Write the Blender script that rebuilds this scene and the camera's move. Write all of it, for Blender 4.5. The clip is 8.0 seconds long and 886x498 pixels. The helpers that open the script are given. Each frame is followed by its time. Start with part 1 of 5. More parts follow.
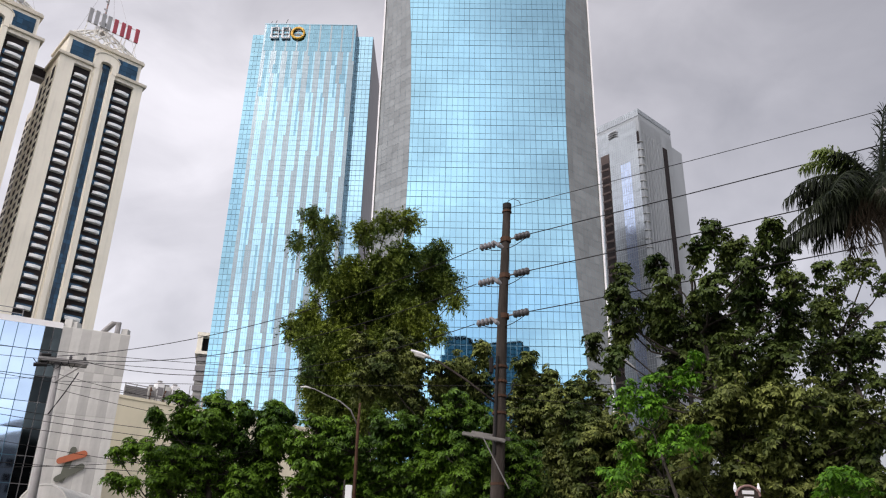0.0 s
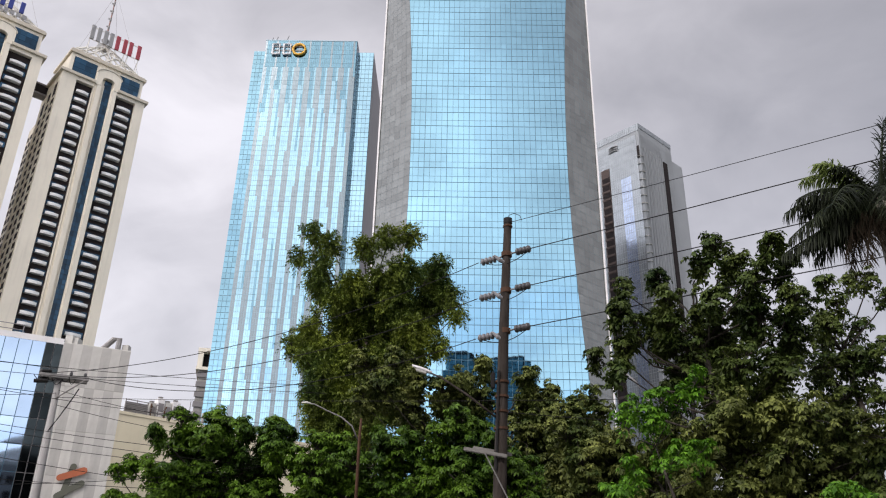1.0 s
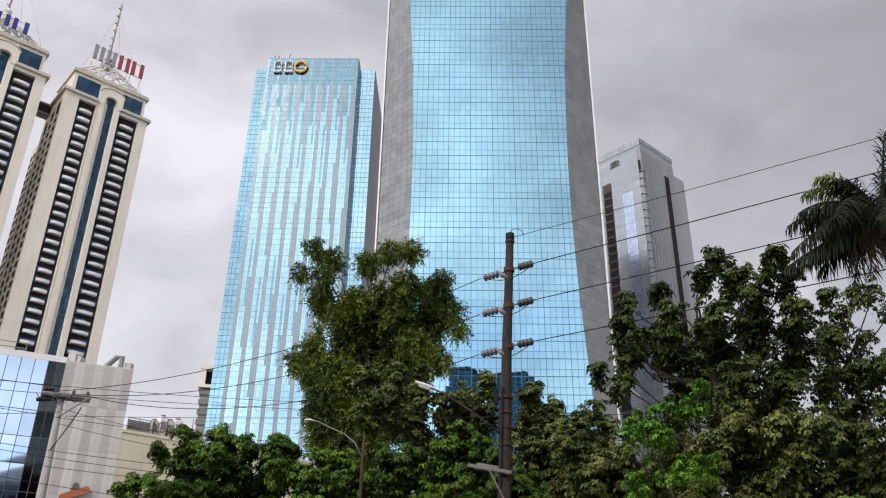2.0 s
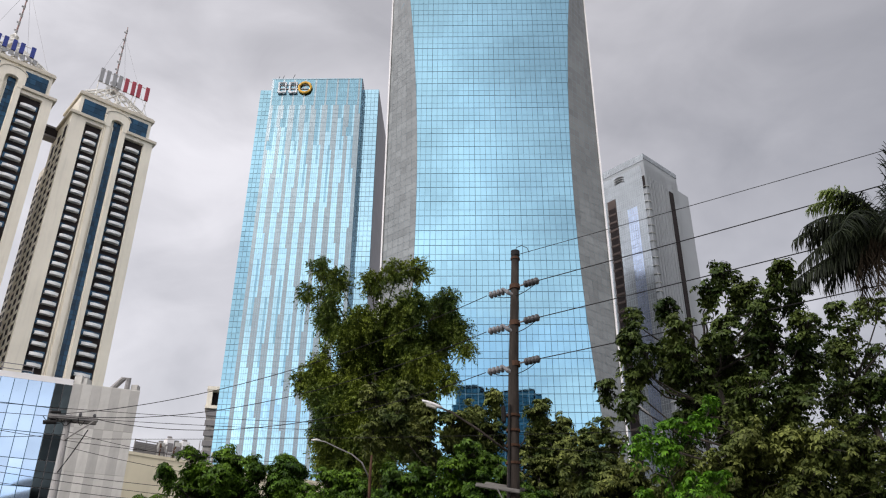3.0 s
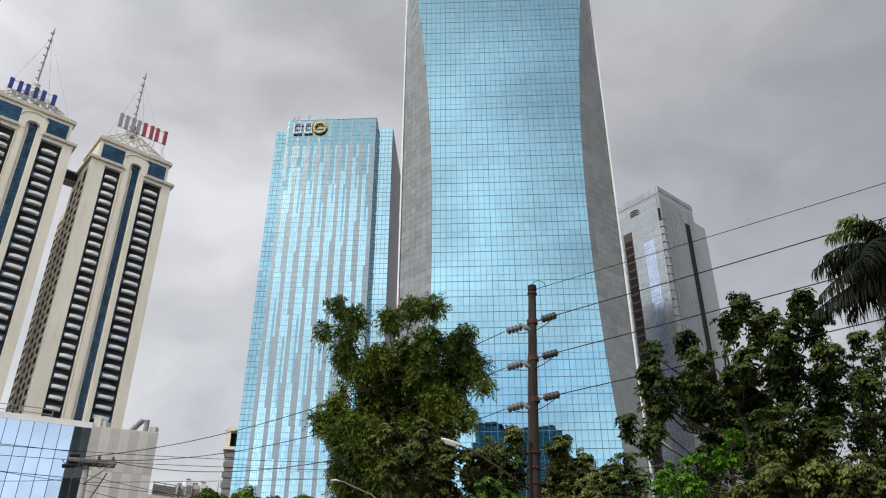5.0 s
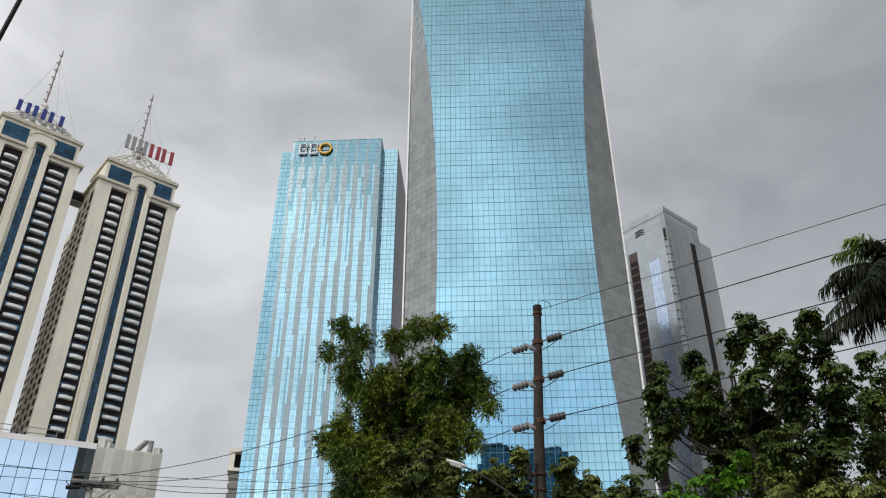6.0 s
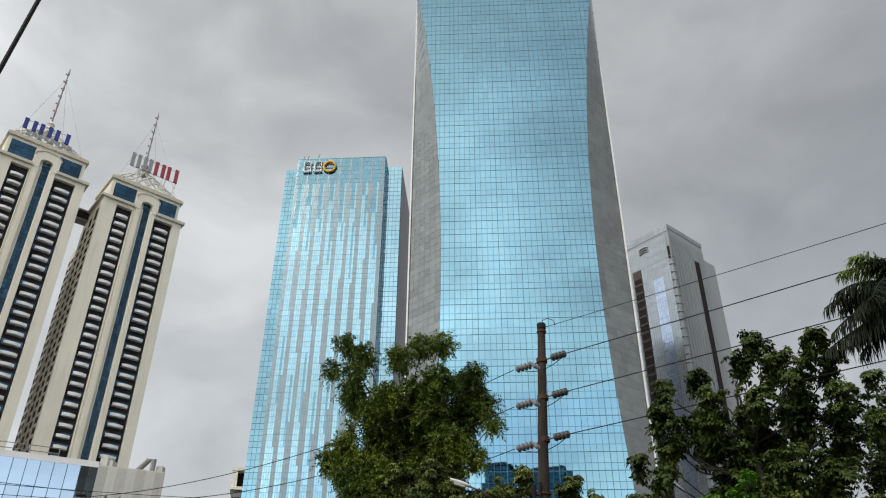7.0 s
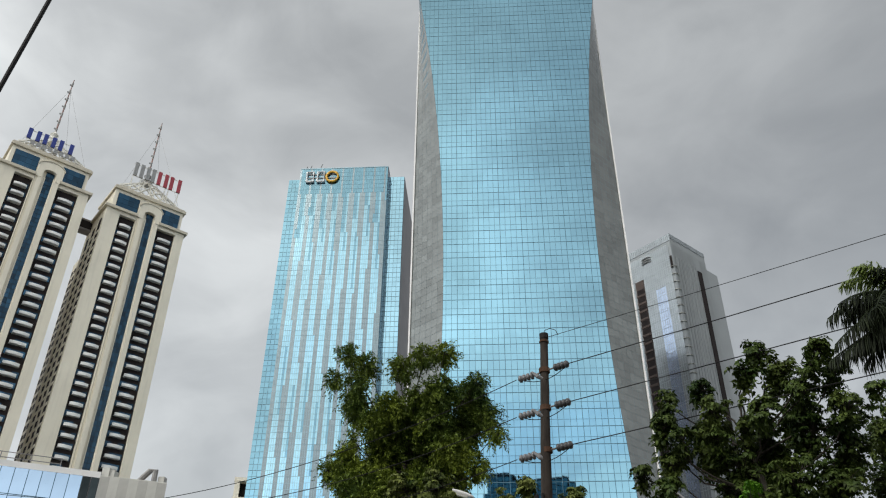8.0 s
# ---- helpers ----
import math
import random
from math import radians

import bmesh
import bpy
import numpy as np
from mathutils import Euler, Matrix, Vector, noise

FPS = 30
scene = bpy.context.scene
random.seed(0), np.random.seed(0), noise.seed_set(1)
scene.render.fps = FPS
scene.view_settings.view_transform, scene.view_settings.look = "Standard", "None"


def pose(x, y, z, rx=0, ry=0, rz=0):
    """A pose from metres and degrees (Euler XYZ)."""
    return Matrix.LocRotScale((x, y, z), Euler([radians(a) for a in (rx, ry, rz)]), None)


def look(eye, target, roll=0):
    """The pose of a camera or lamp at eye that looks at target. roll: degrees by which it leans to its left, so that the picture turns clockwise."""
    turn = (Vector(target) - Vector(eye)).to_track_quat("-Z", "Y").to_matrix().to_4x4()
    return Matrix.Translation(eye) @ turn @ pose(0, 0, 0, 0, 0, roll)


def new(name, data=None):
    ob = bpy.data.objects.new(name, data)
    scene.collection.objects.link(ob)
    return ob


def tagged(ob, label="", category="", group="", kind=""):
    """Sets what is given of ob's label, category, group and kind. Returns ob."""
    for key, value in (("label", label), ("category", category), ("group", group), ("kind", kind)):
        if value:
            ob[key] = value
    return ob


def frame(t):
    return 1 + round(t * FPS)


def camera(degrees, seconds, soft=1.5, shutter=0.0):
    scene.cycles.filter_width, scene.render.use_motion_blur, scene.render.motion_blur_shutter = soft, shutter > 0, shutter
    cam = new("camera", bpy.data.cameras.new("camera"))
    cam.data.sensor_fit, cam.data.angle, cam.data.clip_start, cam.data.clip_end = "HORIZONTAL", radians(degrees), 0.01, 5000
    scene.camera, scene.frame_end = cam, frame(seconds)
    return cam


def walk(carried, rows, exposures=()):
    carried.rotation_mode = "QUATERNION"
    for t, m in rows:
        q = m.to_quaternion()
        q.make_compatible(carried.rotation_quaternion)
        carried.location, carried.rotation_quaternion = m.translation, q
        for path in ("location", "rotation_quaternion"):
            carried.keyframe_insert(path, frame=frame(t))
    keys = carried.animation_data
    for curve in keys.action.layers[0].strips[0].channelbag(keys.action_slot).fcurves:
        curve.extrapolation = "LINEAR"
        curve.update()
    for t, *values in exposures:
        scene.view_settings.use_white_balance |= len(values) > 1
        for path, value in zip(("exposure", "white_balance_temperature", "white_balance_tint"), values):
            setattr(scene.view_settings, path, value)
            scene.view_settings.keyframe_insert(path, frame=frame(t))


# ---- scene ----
cam = camera(58.16, 8.0, soft=1.15)
# seconds, yaw, pitch, roll: the camera stands and turns upwards
ROWS = [
    (0.0, -0.000, 23.699, -1.184),
    (0.5, 0.047, 24.202, -1.131),
    (1.0, 0.134, 24.756, -1.052),
    (1.5, 0.248, 25.274, -0.936),
    (3.0, 1.088, 27.164, -0.341),
    (3.5, 1.482, 27.743, -0.189),
    (4.0, 1.924, 28.387, -0.070),
    (4.5, 2.317, 29.051, 0.019),
    (6.0, 2.944, 31.213, -0.109),
    (6.5, 3.055, 31.852, -0.182),
    (7.0, 3.162, 32.486, -0.277),
    (7.5, 3.241, 32.911, -0.330),
    (8.0, 3.308, 33.196, -0.370),
]
EYE = 1.6
walk(cam, [(t, pose(0, 0, EYE, 90 + pitch, roll, yaw)) for t, yaw, pitch, roll in ROWS],
     exposures=[(0.0, 0.13, 6600, 16), (3.0, 0.0, 6600, 14), (4.5, -0.07, 6600, 11), (6.5, -0.2, 6600, 7), (8.0, -0.22, 6600, 5)])

# ------------------------------------------------------------------ light
SUN_DIR = Vector((-0.38, -0.67, 0.63)).normalized()


def sky():
    world = bpy.data.worlds.new("overcast_sky")
    scene.world = world
    world.use_nodes = True
    nt = world.node_tree
    nt.nodes.clear()
    N, Lk = nt.nodes.new, nt.links.new
    out = N("ShaderNodeOutputWorld")
    bg = N("ShaderNodeBackground")
    nish = N("ShaderNodeTexSky")
    nish.sky_type, nish.sun_disc = 'NISHITA', False
    nish.sun_elevation = math.asin(SUN_DIR.z)
    nish.sun_rotation = math.atan2(SUN_DIR.x, SUN_DIR.y)
    nish.dust_density = 4.0
    dim = N("ShaderNodeVectorMath"); dim.operation = 'SCALE'; dim.inputs[3].default_value = 0.035
    Lk(nish.outputs[0], dim.inputs[0])
    tc = N("ShaderNodeTexCoord")
    # broad glow of the cloud layer round the hidden sun
    dot = N("ShaderNodeVectorMath"); dot.operation = 'DOT_PRODUCT'; dot.inputs[1].default_value = SUN_DIR
    Lk(tc.outputs["Generated"], dot.inputs[0])
    mul = N("ShaderNodeMath"); mul.operation = 'MULTIPLY'; mul.inputs[1].default_value = 1.0
    Lk(dot.outputs["Value"], mul.inputs[0])
    ex = N("ShaderNodeMath"); ex.operation = 'EXPONENT'; Lk(mul.outputs[0], ex.inputs[0])
    # cloud forms
    mp = N("ShaderNodeMapping"); mp.inputs["Scale"].default_value = (1.0, 1.0, 1.7); mp.inputs["Location"].default_value = (1.9, 0.7, 3.3)
    Lk(tc.outputs["Generated"], mp.inputs[0])
    n1 = N("ShaderNodeTexNoise"); n1.inputs["Scale"].default_value = 2.2; n1.inputs["Detail"].default_value = 7; n1.inputs["Roughness"].default_value = 0.5
    n1.inputs["Distortion"].default_value = 0.35
    Lk(mp.outputs[0], n1.inputs[0])
    rp = N("ShaderNodeMapRange"); rp.inputs[1].default_value = 0.33; rp.inputs[2].default_value = 0.68; rp.inputs[3].default_value = 0.81; rp.inputs[4].default_value = 1.19
    Lk(n1.outputs["Fac"], rp.inputs[0])
    n3 = N("ShaderNodeTexNoise"); n3.inputs["Scale"].default_value = 6.0; n3.inputs["Detail"].default_value = 8; n3.inputs["Distortion"].default_value = 0.5
    Lk(mp.outputs[0], n3.inputs[0])
    r3 = N("ShaderNodeMapRange"); r3.inputs[1].default_value = 0.34; r3.inputs[2].default_value = 0.68; r3.inputs[3].default_value = 0.87; r3.inputs[4].default_value = 1.14
    Lk(n3.outputs["Fac"], r3.inputs[0])
    both = N("ShaderNodeMath"); both.operation = 'MULTIPLY'; Lk(rp.outputs[0], both.inputs[0]); Lk(r3.outputs[0], both.inputs[1])
    # the cloud forms stand out more where the hidden sun lights them from behind
    edge = N("ShaderNodeMapRange"); edge.inputs[1].default_value = 0.1; edge.inputs[2].default_value = 0.9; edge.inputs[3].default_value = 1.0; edge.inputs[4].default_value = 1.75
    Lk(dot.outputs["Value"], edge.inputs[0])
    dev = N("ShaderNodeMath"); dev.operation = 'SUBTRACT'; dev.inputs[1].default_value = 1.0; Lk(both.outputs[0], dev.inputs[0])
    form = N("ShaderNodeMath"); form.operation = 'MULTIPLY_ADD'; form.inputs[2].default_value = 1.0
    Lk(dev.outputs[0], form.inputs[0]); Lk(edge.outputs[0], form.inputs[1])
    m2 = N("ShaderNodeMath"); m2.operation = 'MULTIPLY'; Lk(ex.outputs[0], m2.inputs[0]); Lk(form.outputs[0], m2.inputs[1])
    # heavier cloud overhead
    sep = N("ShaderNodeSeparateXYZ"); Lk(tc.outputs["Generated"], sep.inputs[0])
    zen = N("ShaderNodeMapRange"); zen.inputs[1].default_value = 0.15; zen.inputs[2].default_value = 0.85; zen.inputs[3].default_value = 1.2; zen.inputs[4].default_value = 0.405
    Lk(sep.outputs[2], zen.inputs[0])
    m3 = N("ShaderNodeMath"); m3.operation = 'MULTIPLY'; Lk(m2.outputs[0], m3.inputs[0]); Lk(zen.outputs[0], m3.inputs[1])
    # the layer thins slowly from behind to ahead, most of all high up
    high = N("ShaderNodeMath"); high.operation = 'POWER'; high.inputs[1].default_value = 3.0
    Lk(sep.outputs[2], high.inputs[0])
    ahead = N("ShaderNodeVectorMath"); ahead.operation = 'DOT_PRODUCT'; ahead.inputs[1].default_value = (-1.2, 1.0, 0.0)
    Lk(tc.outputs["Generated"], ahead.inputs[0])
    lean = N("ShaderNodeMath"); lean.operation = 'MULTIPLY'; Lk(ahead.outputs["Value"], lean.inputs[0]); Lk(high.outputs[0], lean.inputs[1])
    thin = N("ShaderNodeMath"); thin.operation = 'MULTIPLY_ADD'; thin.inputs[1].default_value = 0.8; thin.inputs[2].default_value = 1.0
    Lk(lean.outputs[0], thin.inputs[0])
    m4 = N("ShaderNodeMath"); m4.operation = 'MULTIPLY'; Lk(m3.outputs[0], m4.inputs[0]); Lk(thin.outputs[0], m4.inputs[1])
    # thin cloud on the sun's side lets some blue through
    n4 = N("ShaderNodeTexNoise"); n4.inputs["Scale"].default_value = 5.0; n4.inputs["Detail"].default_value = 6; n4.inputs["Distortion"].default_value = 0.4
    Lk(mp.outputs[0], n4.inputs[0])
    torn = N("ShaderNodeMapRange"); torn.inputs[1].default_value = 0.46; torn.inputs[2].default_value = 0.58
    Lk(n4.outputs["Fac"], torn.inputs[0])
    sunny = N("ShaderNodeMapRange"); sunny.inputs[1].default_value = 0.3; sunny.inputs[2].default_value = 0.6; sunny.inputs[4].default_value = 0.8
    Lk(dot.outputs["Value"], sunny.inputs[0])
    lowdown = N("ShaderNodeMapRange"); lowdown.inputs[1].default_value = 0.32; lowdown.inputs[2].default_value = 0.5; lowdown.inputs[3].default_value = 1.0; lowdown.inputs[4].default_value = 0.15
    Lk(sep.outputs[2], lowdown.inputs[0])
    gap1 = N("ShaderNodeMath"); gap1.operation = 'MULTIPLY'; Lk(torn.outputs[0], gap1.inputs[0]); Lk(sunny.outputs[0], gap1.inputs[1])
    gap2 = N("ShaderNodeMath"); gap2.operation = 'MULTIPLY'; Lk(gap1.outputs[0], gap2.inputs[0]); Lk(lowdown.outputs[0], gap2.inputs[1])
    hue = N("ShaderNodeMix"); hue.data_type = 'RGBA'
    hue.inputs[6].default_value, hue.inputs[7].default_value = (0.735, 0.735, 0.752, 1), (0.45, 0.54, 0.68, 1)
    Lk(gap2.outputs[0], hue.inputs[0])
    grey = N("ShaderNodeVectorMath"); grey.operation = 'SCALE'
    Lk(hue.outputs[2], grey.inputs[0])
    Lk(m4.outputs[0], grey.inputs[3])
    add = N("ShaderNodeVectorMath"); add.operation = 'ADD'
    Lk(dim.outputs[0], add.inputs[0]); Lk(grey.outputs[0], add.inputs[1])
    Lk(add.outputs[0], bg.inputs[0])
    bg.inputs[1].default_value = 1.0
    Lk(bg.outputs[0], out.inputs[0])


sky()
sun = new("sun", bpy.data.lights.new("sun", 'SUN'))
sun.data.energy, sun.data.angle, sun.data.color = 1.2, radians(12), (1.0, 0.98, 0.95)
sun.matrix_world = look((0, 0, 60), Vector((0, 0, 60)) - SUN_DIR)


# ------------------------------------------------------------------ materials
def material(name, colour, rough=0.6, metal=0.0, vary=0.12, scale=1.0, bump=0.0, bump_scale=20.0, island=0.0, obj=0.0, spec=0.5, leaf=0.0, stain=0.0, stretch=(1, 1, 1), tint2=None, patch=0.0):
    m = bpy.data.materials.new(name)
    m.use_nodes = True
    nt = m.node_tree
    N, Lk = nt.nodes.new, nt.links.new
    b = nt.nodes["Principled BSDF"]
    b.inputs["Roughness"].default_value, b.inputs["Metallic"].default_value = rough, metal
    b.inputs["Specular IOR Level"].default_value = spec
    tc = N("ShaderNodeTexCoord")
    mp = N("ShaderNodeMapping"); mp.inputs["Scale"].default_value = stretch
    Lk(tc.outputs["Object"], mp.inputs[0])
    n = N("ShaderNodeTexNoise"); n.inputs["Scale"].default_value = scale; n.inputs["Detail"].default_value = 6
    Lk(mp.outputs[0], n.inputs[0])
    fac = N("ShaderNodeMapRange"); fac.inputs[1].default_value = 0.3; fac.inputs[2].default_value = 0.7
    fac.inputs[3].default_value = 1 - vary; fac.inputs[4].default_value = 1 + vary
    Lk(n.outputs["Fac"], fac.inputs[0])
    last = fac.outputs[0]
    n2 = N("ShaderNodeTexNoise"); n2.inputs["Scale"].default_value = scale * 9; n2.inputs["Detail"].default_value = 3
    Lk(mp.outputs[0], n2.inputs[0])
    f2 = N("ShaderNodeMapRange"); f2.inputs[3].default_value = 1 - vary * 0.6; f2.inputs[4].default_value = 1 + vary * 0.6
    Lk(n2.outputs["Fac"], f2.inputs[0])
    mm = N("ShaderNodeMath"); mm.operation = 'MULTIPLY'; Lk(last, mm.inputs[0]); Lk(f2.outputs[0], mm.inputs[1]); last = mm.outputs[0]
    for amount, node, socket in ((island, "ShaderNodeNewGeometry", "Random Per Island"), (obj, "ShaderNodeObjectInfo", "Random")):
        if amount:
            g = N(node)
            r = N("ShaderNodeMapRange"); r.inputs[3].default_value = 1 - amount; r.inputs[4].default_value = 1 + amount
            Lk(g.outputs[socket], r.inputs[0])
            k = N("ShaderNodeMath"); k.operation = 'MULTIPLY'; Lk(last, k.inputs[0]); Lk(r.outputs[0], k.inputs[1]); last = k.outputs[0]
    col = N("ShaderNodeVectorMath"); col.operation = 'SCALE'; col.inputs[0].default_value = colour
    if tint2:
        g = N("ShaderNodeNewGeometry")
        mix = N("ShaderNodeMix"); mix.data_type = 'RGBA'
        mix.inputs[6].default_value, mix.inputs[7].default_value = (*colour, 1), (*tint2, 1)
        pick = g.outputs["Random Per Island"]
        if patch:
            pn = N("ShaderNodeTexNoise"); pn.inputs["Scale"].default_value = patch; pn.inputs["Detail"].default_value = 2
            Lk(tc.outputs["Object"], pn.inputs[0])
            spread = N("ShaderNodeMapRange"); spread.inputs[1].default_value = 0.36; spread.inputs[2].default_value = 0.66; spread.inputs[4].default_value = 0.75
            Lk(pn.outputs["Fac"], spread.inputs[0])
            blend = N("ShaderNodeMath"); blend.operation = 'MULTIPLY_ADD'; blend.inputs[1].default_value = 0.25
            Lk(pick, blend.inputs[0]); Lk(spread.outputs[0], blend.inputs[2])
            pick = blend.outputs[0]
        Lk(pick, mix.inputs[0])
        Lk(mix.outputs[2], col.inputs[0])
    Lk(last, col.inputs[3])
    final = col.outputs[0]
    if stain:
        s = N("ShaderNodeTexNoise"); s.inputs["Scale"].default_value = 0.35; s.inputs["Detail"].default_value = 8
        ms = N("ShaderNodeMapping"); ms.inputs["Scale"].default_value = (2.5, 2.5, 0.25)
        Lk(tc.outputs["Object"], ms.inputs[0]); Lk(ms.outputs[0], s.inputs[0])
        r = N("ShaderNodeMapRange"); r.inputs[1].default_value = 0.5; r.inputs[2].default_value = 0.8; r.inputs[3].default_value = 1.0; r.inputs[4].default_value = 1 - stain
        Lk(s.outputs["Fac"], r.inputs[0])
        k = N("ShaderNodeVectorMath"); k.operation = 'SCALE'; Lk(final, k.inputs[0]); Lk(r.outputs[0], k.inputs[3]); final = k.outputs[0]
    Lk(final, b.inputs["Base Color"])
    if bump:
        bn = N("ShaderNodeTexNoise"); bn.inputs["Scale"].default_value = bump_scale; bn.inputs["Detail"].default_value = 3
        Lk(mp.outputs[0], bn.inputs[0])
        bp = N("ShaderNodeBump"); bp.inputs["Strength"].default_value = bump; bp.inputs["Distance"].default_value = 0.02
        Lk(bn.outputs["Fac"], bp.inputs["Height"]); Lk(bp.outputs[0], b.inputs["Normal"])
    if leaf:
        tr = N("ShaderNodeBsdfTranslucent"); Lk(final, tr.inputs[0])
        mx = N("ShaderNodeMixShader"); mx.inputs[0].default_value = leaf
        Lk(b.outputs[0], mx.inputs[1]); Lk(tr.outputs[0], mx.inputs[2])
        Lk(mx.outputs[0], nt.nodes["Material Output"].inputs[0])
    return m


